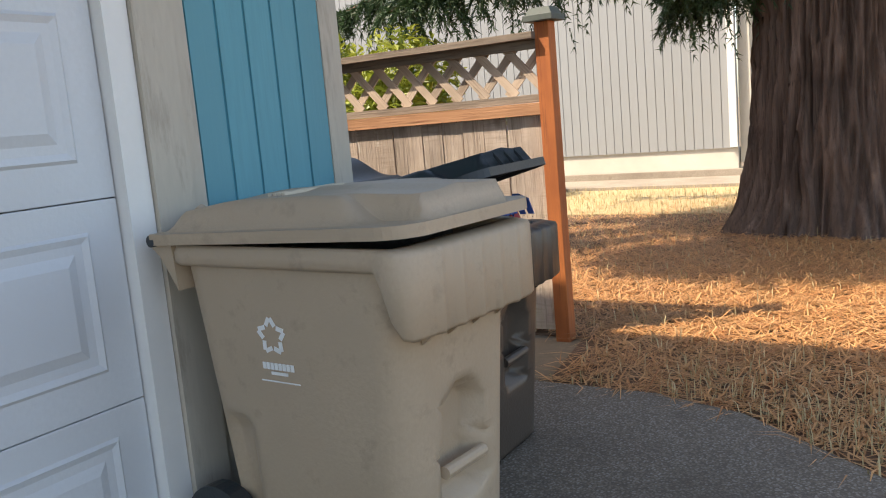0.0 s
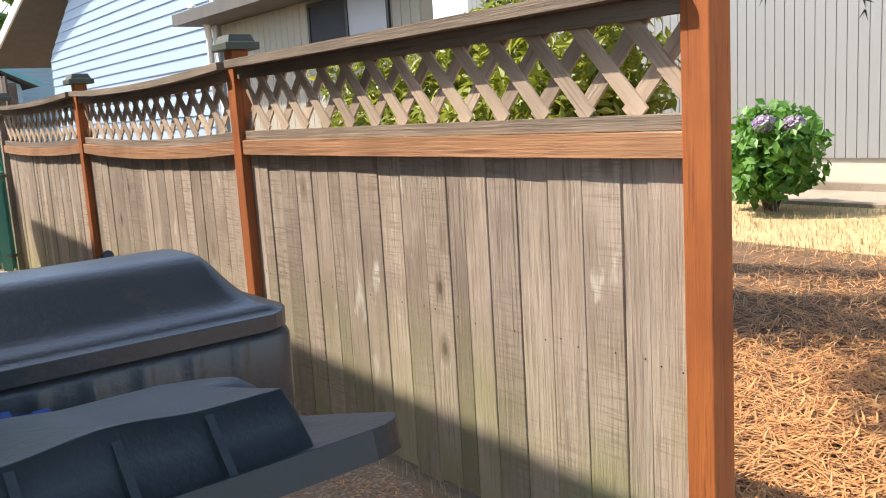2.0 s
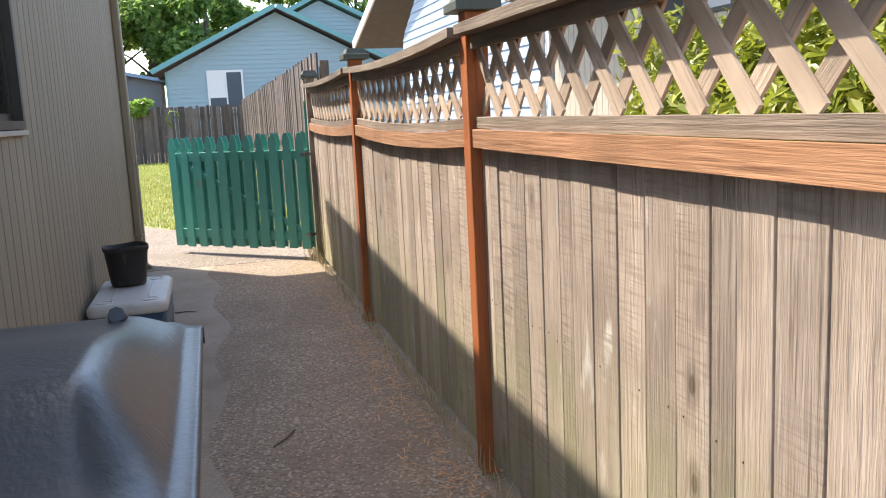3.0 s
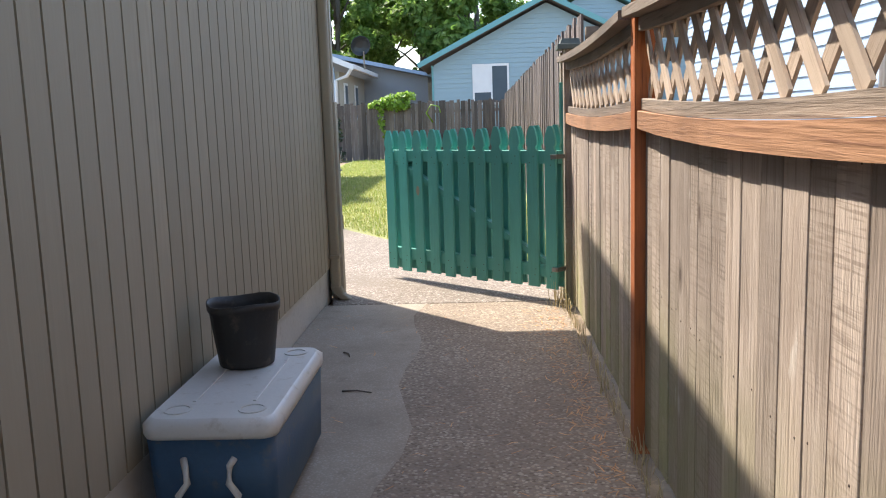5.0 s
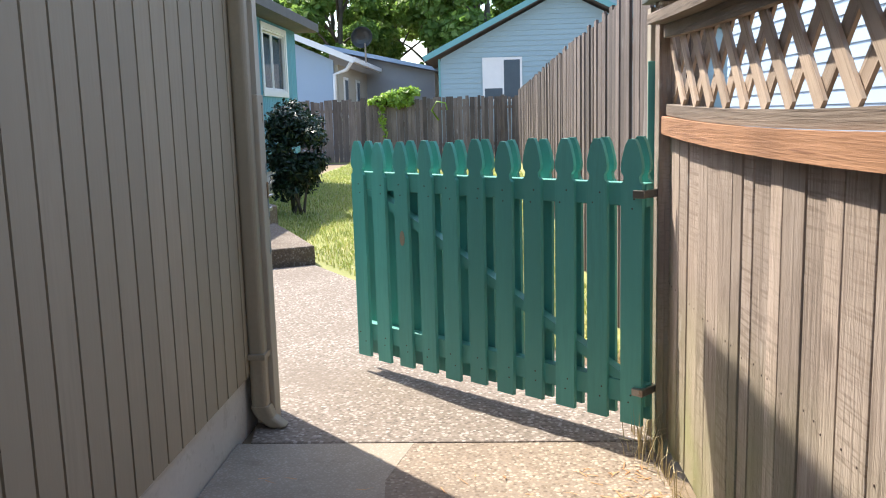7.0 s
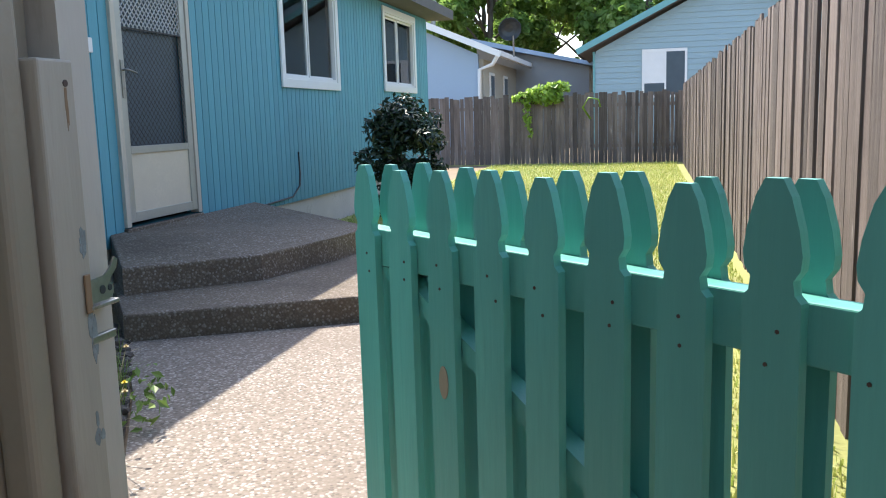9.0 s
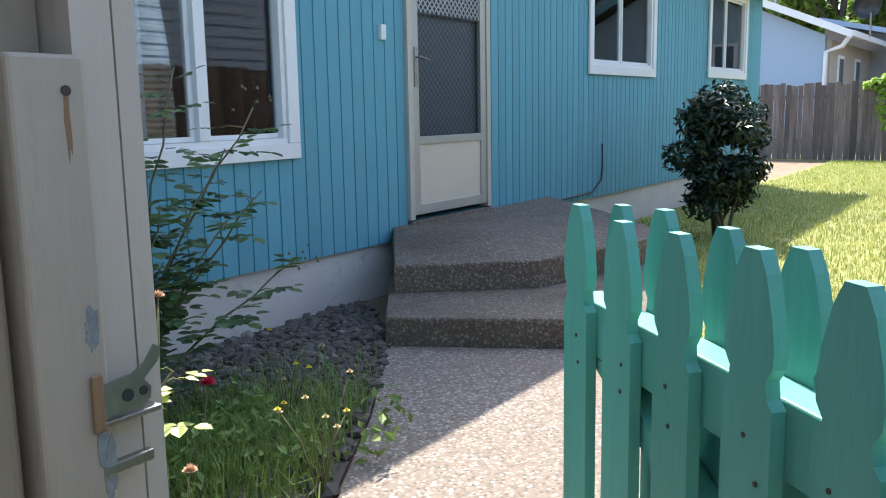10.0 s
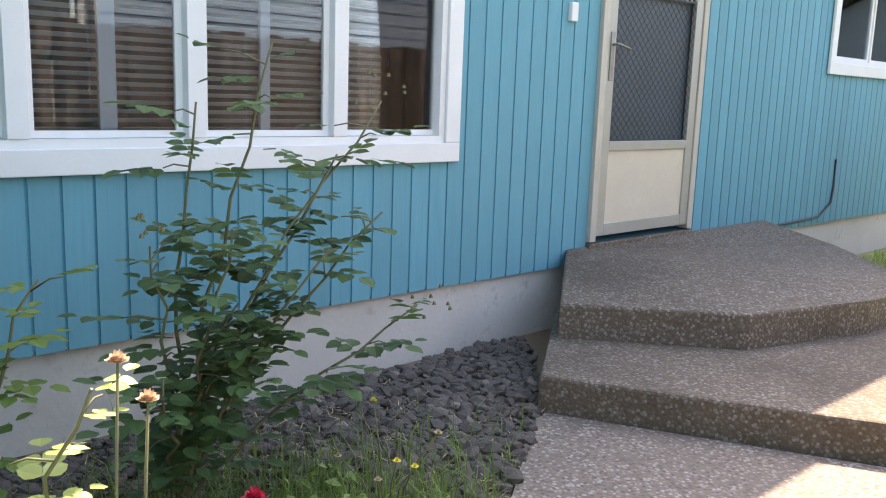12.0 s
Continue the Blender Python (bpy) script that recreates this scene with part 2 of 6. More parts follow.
M_STEP = pebbled("rough_step_concrete", [(0.21, 0.17, 0.13), (0.14, 0.11, 0.085), (0.27, 0.23, 0.19), (0.1, 0.075, 0.058), (0.18, 0.14, 0.105), (0.34, 0.3, 0.26)], 62, (0.065, 0.045, 0.028), (0.13, 0.097, 0.066), 0.3, 1.0)
M_SOIL = paint("dry_soil", (0.23, 0.165, 0.10), 0.95, 0.4, 1.2, 25, 0.8, dirt=(0.33, 0.25, 0.15))
M_BED = paint("dark_bed_soil", (0.12, 0.095, 0.075), 0.95, 0.4, 3, 40, 0.9)
M_TURF = paint("lawn_soil", (0.27, 0.28, 0.08), 0.95, 0.4, 0.6, 25, 0.8, dirt=(0.33, 0.28, 0.12))
M_NEEDLE = leaf_mat("dry_needles", (0.74, 0.4, 0.165), (0.36, 0.145, 0.05), 0.6, 0.1)
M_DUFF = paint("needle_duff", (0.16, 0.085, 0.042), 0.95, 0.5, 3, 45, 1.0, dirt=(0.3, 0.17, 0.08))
M_DRYTURF = paint("bleached_turf", (0.5, 0.38, 0.2), 0.95, 0.3, 1.5, 40, 0.8, dirt=(0.38, 0.27, 0.13))
M_STRAW = leaf_mat("dry_straw", (0.62, 0.5, 0.28), (0.42, 0.32, 0.16), 0.7, 0.2)
M_GRASS = leaf_mat("lawn_grass", (0.3, 0.4, 0.08), (0.55, 0.5, 0.18), 0.6, 0.35)
M_WEED = leaf_mat("weed_green", (0.16, 0.26, 0.055), (0.27, 0.35, 0.09), 0.55, 0.35)
M_STONE = paint("dark_lava_stone", (0.17, 0.14, 0.115), 0.8, 0.35, 14, 60, 0.7, each=0.6)
M_BARK = timber("redwood_bark", (0.19, 0.125, 0.092), (0.09, 0.056, 0.04), (0.022, 0.014, 0.01), 2, 0.0, 1.0, 0.95)
M_CONIFER = leaf_mat("conifer_green", (0.03, 0.06, 0.022), (0.06, 0.11, 0.035), 0.5, 0.2)
M_RHODO = leaf_mat("yellow_green_leaf", (0.22, 0.27, 0.03), (0.42, 0.43, 0.06), 0.4, 0.4)
M_HYD = leaf_mat("hydrangea_leaf", (0.08, 0.22, 0.03), (0.15, 0.33, 0.05), 0.45, 0.35)
M_HYDF = leaf_mat("hydrangea_petal", (0.62, 0.5, 0.6), (0.5, 0.42, 0.66), 0.6, 0.3)
M_DKBUSH = leaf_mat("dark_shrub_leaf", (0.016, 0.034, 0.016), (0.03, 0.062, 0.024), 0.35, 0.12)
M_TREELEAF = leaf_mat("maple_leaf", (0.14, 0.26, 0.05), (0.3, 0.42, 0.1), 0.45, 0.6)
M_VINE = leaf_mat("vine_leaf", (0.24, 0.4, 0.05), (0.36, 0.5, 0.09), 0.45, 0.45)
M_ROSEL = leaf_mat("rose_leaf", (0.085, 0.15, 0.06), (0.15, 0.24, 0.09), 0.4, 0.35)
# lit counterpart of M_ROSEL: sunlight is painted into this paler yellow-green
M_ROSEY = leaf_mat("sun_toned_young_leaf", (0.5, 0.55, 0.2), (0.4, 0.5, 0.12), 0.45, 0.4)
M_STEM = paint("green_brown_stem", (0.14, 0.13, 0.06), 0.7, 0.25)
M_ROSE = leaf_mat("red_rose_petal", (0.6, 0.03, 0.08), (0.45, 0.02, 0.06), 0.5, 0.3)
M_PEACH = leaf_mat("faded_rose_petal", (0.7, 0.45, 0.3), (0.55, 0.33, 0.22), 0.6, 0.3)
M_YELLOW = paint("yellow_petal", (0.75, 0.6, 0.05), 0.6, 0.1)
M_NGREY = paint("grey_neighbour_siding", (0.3, 0.305, 0.305), 0.7, 0.07, 0.5, 30, 0.2, (1, 1, 0.1))
M_NBASE = paint("pale_footing", (0.6, 0.56, 0.48), 0.85, 0.12)
M_PALEBLUE = paint("pale_blue_lap_siding", (0.31, 0.42, 0.45), 0.65, 0.06, 0.5, 30)
M_AQUATRIM = paint("aqua_trim", (0.16, 0.38, 0.38), 0.6, 0.1)
M_LILAC = paint("light_blue_siding", (0.33, 0.42, 0.52), 0.65, 0.06, 0.6, 30)
M_TANWALL = paint("tan_neighbour_wall", (0.42, 0.38, 0.30), 0.7, 0.08, 0.6, 30)
M_GREYWALL = paint("grey_neighbour_wall", (0.33, 0.33, 0.33), 0.7, 0.08, 0.6, 30)
M_CONTR = paint("trunk_grey_bark", (0.12, 0.1, 0.08), 0.9, 0.3, 6, 30, 0.7)

# ---- builders ----


def box(bm, x0, x1, y0, y1, z0, z1, bev=0.0):
    r = bmesh.ops.create_cube(bm, size=1, matrix=Matrix.Translation(((x0 + x1) / 2, (y0 + y1) / 2, (z0 + z1) / 2)) @ Matrix.Diagonal((abs(x1 - x0), abs(y1 - y0), abs(z1 - z0), 1)))
    if bev:
        es = list({e for v in r["verts"] for e in v.link_edges})
        bmesh.ops.bevel(bm, geom=es, offset=bev, segments=2, affect="EDGES", profile=0.5)
    return bm


def rod(bm, a, b, r0, r1=None, seg=8):
    a, b = Vector(a), Vector(b)
    r1 = r0 if r1 is None else r1
    q = (b - a).to_track_quat("Z", "Y").to_matrix().to_4x4()
    bmesh.ops.create_cone(bm, cap_ends=True, segments=seg, radius1=r0, radius2=r1, depth=(b - a).length, matrix=Matrix.Translation((a + b) / 2) @ q)
    return bm


def loft(bm, rings, caps=True, smooth=False):
    """Skins closed rings of equal count."""
    vs = [[bm.verts.new(p) for p in ring] for ring in rings]
    for a, b in zip(vs, vs[1:]):
        n = len(a)
        for i in range(n):
            f = bm.faces.new((a[i], a[(i + 1) % n], b[(i + 1) % n], b[i]))
            f.smooth = smooth
    if caps:
        bm.faces.new(vs[0][::-1])
        bm.faces.new(vs[-1])
    return bm


def rrect(x0, x1, y0, y1, z, r, seg=4, fz=None):
    """A ring: rectangle with rounded corners, its height given by fz(x, y) where set."""
    pts = []
    for cx, cy, a0 in ((x1 - r, y1 - r, 0), (x0 + r, y1 - r, 90), (x0 + r, y0 + r, 180), (x1 - r, y0 + r, 270)):
        for i in range(seg + 1):
            a = radians(a0 + 90 * i / seg)
            x, y = cx + r * math.cos(a), cy + r * math.sin(a)
            pts.append((x, y, z if fz is None else z + fz(x, y)))
    return pts


def mesh_of(name, bm, mat):
    bmesh.ops.recalc_face_normals(bm, faces=bm.faces)
    me = bpy.data.meshes.new(name)
    bm.to_mesh(me)
    bm.free()
    me.materials.append(mat)
    return me


def thing(name, label="", category="", group="", kind="", at=(0, 0, 0), turn=0.0):
    ob = new(name)
    ob.empty_display_size = 0.1
    ob.matrix_world = pose(*at, 0, 0, turn)
    return tagged(ob, label, category, group, kind)


def part(name, bm, material, parent=None, label="", kind=""):
    ob = new(name, mesh_of(name, bm, material))
    ob.parent = parent
    if label:
        ob["label"] = label
    if kind:
        ob["kind"] = kind
    return ob


def solo(name, bm, material, label="", category="", group="", kind=""):
    ob = new(name, mesh_of(name, bm, material))
    return tagged(ob, label, category, group, kind)


def piece(name, me, parent, m):
    ob = new(name, me)
    ob.parent = parent
    ob.matrix_local = m
    return ob


def raw(name, verts, faces, material, parent=None, smooth=False):
    me = bpy.data.meshes.new(name)
    me.from_pydata([tuple(v) for v in verts], [], [tuple(f) for f in faces])
    me.materials.append(material)
    ob = new(name, me)
    ob.parent = parent
    return ob


def tube(bm, pts, r0, r1=None, seg=6):
    """A tapering tube along points."""
    r1 = r0 if r1 is None else r1
    rings = []
    n = len(pts)
    for i, p in enumerate(pts):
        p = Vector(p)
        d = (Vector(pts[min(i + 1, n - 1)]) - Vector(pts[max(i - 1, 0)])).normalized()
        q = d.to_track_quat("Z", "Y")
        r = r0 + (r1 - r0) * i / max(1, n - 1)
        rings.append([p + q @ Vector((r * math.cos(2 * math.pi * k / seg), r * math.sin(2 * math.pi * k / seg), 0)) for k in range(seg)])
    return loft(bm, rings, True, True)


def slab(name, pts, z0, z1, mat, label, category, kind="structure", bev=0.0):
    """A flat plate over a polygon, counter-clockwise."""
    bm = bmesh.new()
    loft(bm, [[(x, y, z0) for x, y in pts], [(x, y, z1) for x, y in pts]])
    if bev:
        top = [e for e in bm.edges if all(abs(v.co.z - z1) < 1e-5 for v in e.verts)]
        bmesh.ops.bevel(bm, geom=top, offset=bev, segments=2, affect="EDGES", profile=0.5)
    return solo(name, bm, mat, label, category, kind=kind)


def leaves(name, centres, n, size, mat, parent=None, rng=None, droop=0.3, aspect=0.5, shell=0.5):
    """Many small folded leaves scattered in clumps (x, y, z, rx, ry, rz)."""
    rng = rng or np.random.default_rng(3)
    cs = np.array(centres, float)
    vol = cs[:, 3] * cs[:, 4] * cs[:, 5]
    pick = rng.choice(len(cs), n, p=vol / vol.sum())
    d = rng.normal(size=(n, 3))
    d /= np.linalg.norm(d, axis=1)[:, None]
    rad = shell + (1 - shell) * rng.random(n)
    p = cs[pick, :3] + d * cs[pick, 3:] * rad[:, None]
    nrm = d * 0.6 + rng.normal(size=(n, 3)) * 0.5 + np.array([0, 0, 0.6])
    nrm /= np.linalg.norm(nrm, axis=1)[:, None]
    ax = np.cross(nrm, rng.normal(size=(n, 3)))
    ax[:, 2] -= droop
    ax /= np.linalg.norm(ax, axis=1)[:, None] + 1e-9
    sd = np.cross(nrm, ax)
    sd /= np.linalg.norm(sd, axis=1)[:, None] + 1e-9
    s = (size * (0.6 + 0.8 * rng.random(n)))[:, None]
    a, b = p - ax * s * 0.5, p + ax * s * 0.5
    l = p + sd * s * aspect * 0.5 + nrm * s * 0.1
    r = p - sd * s * aspect * 0.5 + nrm * s * 0.1
    verts = np.stack([a, r, b, l], 1).reshape(-1, 3)
    k = np.arange(n)[:, None] * 4
    faces = np.concatenate([k + [0, 1, 2], k + [0, 2, 3]])
    return raw(name, verts, faces, mat, parent)


def blades(name, pts, hgt, wid, lean, mat, parent=None, seed=5, flat=False):
    """Grass blades or fallen needles, one bent strip each."""
    rng = np.random.default_rng(seed)
    p = np.array(pts, float)
    n = len(p)
    a = rng.random(n) * 2 * np.pi
    d = np.stack([np.cos(a), np.sin(a), np.zeros(n)], 1)
    sd = np.stack([-np.sin(a), np.cos(a), np.zeros(n)], 1)
    h = hgt * (0.45 + 0.9 * rng.random(n))
    w = (wid * (0.7 + 0.6 * rng.random(n)))[:, None]
    up = np.array([0, 0, 1.0])
    if flat:
        c = 0.15 + 0.25 * rng.random(n)
        mid = p + d * (h * 0.5)[:, None] + up * (h * c * rng.random(n) * 0.5)[:, None] + sd * (h * 0.08 * rng.normal(size=n))[:, None]
        tip = p + d * h[:, None] + up * (h * c * (rng.random(n) - 0.3))[:, None]
        verts = np.stack([p - sd * w, p + sd * w, mid + sd * w, mid - sd * w, tip], 1)
    else:
        le = lean * rng.random(n)
        mid = p + up * (h * 0.55)[:, None] + d * (h * le * 0.3)[:, None]
        tip = p + up * (h * (1 - 0.35 * le))[:, None] + d * (h * le)[:, None]
        verts = np.stack([p - sd * w, p + sd * w, mid + sd * w * 0.7, mid - sd * w * 0.7, tip], 1)
    k = np.arange(n)[:, None] * 5
    faces = [tuple(f) for f in (k + [0, 1, 2, 3])] + [tuple(f) for f in (k + [3, 2, 4])]
    return raw(name, verts.reshape(-1, 3), faces, mat, parent)

# ---- ground ----
g = bmesh.new()
bmesh.ops.create_grid(g, x_segments=60, y_segments=60, size=300)
for v in g.verts:
    v.co.z = -0.03
solo("ground", g, M_SOIL, "dry bare soil with fallen needles", "ground", kind="structure")
slab("driveway", [(-2.34, 2.57), (-2.03, 2.57), (-2.03, -6.0), (9, -6.0), (9, 0.2), (0.6, 1.9), (0.1, 2.55), (-0.32, 2.95), (-0.8, 3.36), (-1.2, 3.5), (-1.7, 3.5), (-2.34, 3.6)], -0.2, 0.0, M_DRIVE, "stained brown-grey concrete driveway", "driveway", bev=0.008)
slab("side_strip", [(-9.86, 2.57), (-2.35, 2.57), (-2.35, 3.3)] + [(-2.6 - 0.3 * i, 3.3 + 0.05 * math.sin(i * 1.3) + 0.03 * math.sin(i * 0.5)) for i in range(24)] + [(-9.86, 3.3)], -0.2, 0.0015, M_CONC, "smooth worn concrete strip beside the house", "walkway")
slab("side_walkway", [(-9.86, 3.1), (-2.35, 3.1), (-2.35, 3.7), (-3.2, 4.24), (-9.86, 4.24)], -0.2, 0.0, M_WORN, "stained exposed aggregate walkway beside a fence", "walkway")
slab("garden_path", [(-9.872, 4.27), (-9.872, 2.62), (-10.3, 2.56), (-11.57, 1.73), (-12.5, 1.18), (-13.44, 0.52), (-14.2, 2.02), (-13.2, 2.64), (-11.9, 3.45), (-10.7, 4.27)][::-1], -0.2, 0.002, M_AGG, "pale exposed aggregate garden path", "path", bev=0.008)
slab("lawn", [(-10.7, 4.6), (-11.9, 3.44), (-13.2, 2.63), (-14.25, 2.0), (-17.2, 0.3), (-17.2, -0.4), (-32, -0.4), (-32, -8), (-33, -8), (-33, 4.6)], -0.1, -0.012, M_TURF, "patchy green and yellow lawn", "lawn")
slab("flower_bed", [(-10.3, 2.5), (-10.5, -0.36), (-14.3, -0.36), (-13.5, 0.5), (-12.5, 1.16), (-11.57, 1.7)], -0.1, -0.008, M_BED, "dark soil bed beside the house", "flower bed")

# ---- siding walls ----
planks = {}


def plank_mesh(w, h, mat, d=0.017):
    key = (round(w, 3), round(h, 3), mat.name)
    if key not in planks:
        bm = bmesh.new()
        box(bm, -w / 2, w / 2, 0, d, 0, h)
        planks[key] = mesh_of("plank", bm, mat)
    return planks[key]


def siding(name, origin, turn, length, z0, z1, pitch, holes, mat, groove, label, thick=0.12, joined=False):
    """A wall along its own x from origin, its face towards -y, with grooved boards and holes (x0, x1, z0, z1)."""
    w = thing(name, label, "wall", kind="structure", at=origin, turn=turn)
    bm = bmesh.new()
    xs = sorted({0, length, *[h[0] for h in holes], *[h[1] for h in holes]})
    for a, b in zip(xs, xs[1:]):
        hs = sorted([(h[2], h[3]) for h in holes if h[0] <= a + 1e-6 and h[1] >= b - 1e-6])
        lo = z0
        for h0, h1 in hs + [(z1, z1)]:
            if h0 - lo > 0.005:
                box(bm, a, b, 0 if groove is M_GROOVE_B or joined else -0.011, thick, lo, h0)
            lo = h1
    part("backing", bm, groove, w)
    many = bmesh.new()
    n = int(length / pitch)
    for i in range(n + 1):
        a, b = i * pitch + 0.006, min((i + 1) * pitch - 0.006, length)
        if b - a < 0.02:
            continue
        cuts = sorted({a, b, *[c for h in holes for c in (h[0], h[1]) if a < c < b]})
        for c, d in zip(cuts, cuts[1:]):
            if d - c < 0.006:
                continue
            hs = sorted([(h[2], h[3]) for h in holes if h[0] <= c + 1e-6 and h[1] >= d - 1e-6])
            lo = z0 - 0.012
            for h0, h1 in hs + [(z1, z1)]:
                if h0 - lo > 0.01:
                    if joined:
                        box(many, c, d, -0.012, -0.0005, lo, h0)
                    else:
                        piece("plank", plank_mesh(d - c, h0 - lo, mat), w, pose((c + d) / 2, -0.0175, lo))
                lo = h1
    if joined:
        part("boards", many, mat, w, kind="stuff")
    else:
        many.free()
    return w


# corridor wall: along -x from the garage corner, face to +y
siding("wall_side", (-2.05, 2.568, 0), 180, 8.15, 0.25, 3.12, 0.128, [(2.45, 3.53, 1.36, 2.5)], M_BEIGE, M_GROOVE_B, "beige grooved wood siding wall of the house")
siding("wall_garden", (-10.32, -0.432, 0), 180, 14.7, 0.385, 3.12, 0.125, [(0.56, 3.42, 1.1, 2.75), (4.62, 5.83, 0.5, 2.66), (7.86, 9.72, 1.74, 3.0), (11.84, 13.75, 1.78, 3.0)], M_BLUE, M_GROOVE, "turquoise grooved wood siding wall of the house")
siding("wall_front", (-2.042, 1.86, 0), 90, 0.62, 0.1, 3.12, 0.125, [], M_BLUE, M_GROOVE, "turquoise grooved siding beside the garage door")
siding("wall_recess", (-10.262, 2.495, 0), 270, 2.92, 0.385, 3.12, 0.125, [], M_BLUE, M_GROOVE, "turquoise side wall facing the garden bed", joined=True)


def plain(name, boxes, mat, label, cat="wall"):
    bm = bmesh.new()
    for b in boxes:
        box(bm, *b)
    return solo(name, bm, mat, label, cat, kind="structure")


plain("foundation_side", [(-10.2, -2.05, 2.44, 2.562, -0.2, 0.245)], M_FOUND, "white painted concrete footing under beige siding", "footing")
plain("foundation_garden", [(-25, -14.2, -0.55, -0.45, -0.2, 0.38), (-14.2, -11.28, -0.55, -0.45, -0.2, 0.38), (-10.83, -10.3, -0.55, -0.45, -0.2, 0.38), (-11.28, -10.83, -0.55, -0.45, -0.2, 0.2)], M_FOUND, "white painted concrete footing under turquoise siding", "footing")
plain("foundation_recess", [(-10.26, -10.2, -0.45, 2.44, -0.2, 0.38)], M_FOUND, "white painted concrete footing", "footing")
# unseen rear wall, added to close the house so rooms stay dark
plain("wall_back", [(-25, -2.1, -6.2, -6.08, 0, 3.12)], M_BEIGE, "plain rear house wall")
plain("wall_far_end", [(-25.02, -24.9, -6.08, -0.56, 0, 3.12)], M_BLUE, "turquoise end wall of the house")
plain("wall_garage_south", [(-2.16, -2.04, -6.08, -1.6, 0, 3.12), (-2.16, -2.04, -1.6, 1.56, 2.25, 3.12)], M_BLUE, "turquoise wall round the garage door")
# unseen boxes behind the windows; the room's darkness is in their colour
plain("interior_partition", [(-24.9, -2.2, -2.4, -2.3, 0.1, 3.1), (-2.3, -2.25, -2.3, 2.44, 0, 3.1), (-24.9, -10.3, -2.3, -0.6, 0.1, 0.3)], M_DARK, "unseen partitions and floor painted near-black as an unlit room")
slab("roof", [(-0.9, -6.6), (-0.9, 2.76), (-10.68, 3.02), (-10.68, 0.03), (-25.4, 0.03), (-25.4, -6.6)], 3.13, 3.3, M_ROOF, "grey shingle house roof", "roof")
plain("trim_corner_front", [(-2.045, -2.02, 2.48, 2.585, 0.1, 3.1), (-2.16, -2.046, 2.57, 2.588, 0.1, 3.1)], M_TRIM, "cream corner trim board", "trim")
plain("trim_corner_gate", [(-10.258, -10.204, 2.5, 2.645, 0.0, 3.1), (-10.297, -10.266, 2.5, 2.638, 0.0, 3.1)], M_TRIM, "cream corner trim board with chipped paint", "trim")
plain("trim_garage", [(-2.06, -2.0, 1.652, 1.79, 0, 2.4), (-2.05, -2.025, 1.792, 1.86, 0, 2.4)], M_TRIM, "cream garage door casing", "trim")
plain("trim_garage_stop", [(-2.075, -2.015, 1.565, 1.648, 0, 2.3)], M_WHITE, "white garage door weather stop", "trim")

# garage door with raised panels
gd = thing("garage_door", "white sectional garage door with raised panels, closed", "garage door", kind="structure", at=(-2.06, 1.56, 0))
for k in range(4):
    z0, z1 = 0.53 + 0.58 * (k - 1) + 0.0015, 0.53 + 0.58 * k - 0.0015
    bm = bmesh.new()
    box(bm, -0.04, 0.0, -3.1, 0, z0, z1, 0.003)
    sec = part("section", bm, M_GDOOR, gd)
    for j in range(5):
        y1 = -0.1 - j * 0.61
        y0 = y1 - 0.5
        bm = bmesh.new()
        a, b = z0 + 0.1, z1 - 0.08
        loft(bm, [[(x, y0 + i, a + i), (x, y1 - i, a + i), (x, y1 - i, b - i), (x, y0 + i, b - i)] for x, i in ((-0.002, 0.0), (0.008, 0.012), (0.001, 0.03), (0.001, 0.055), (0.012, 0.085))])
        part("panel", bm, M_GDOOR, sec)


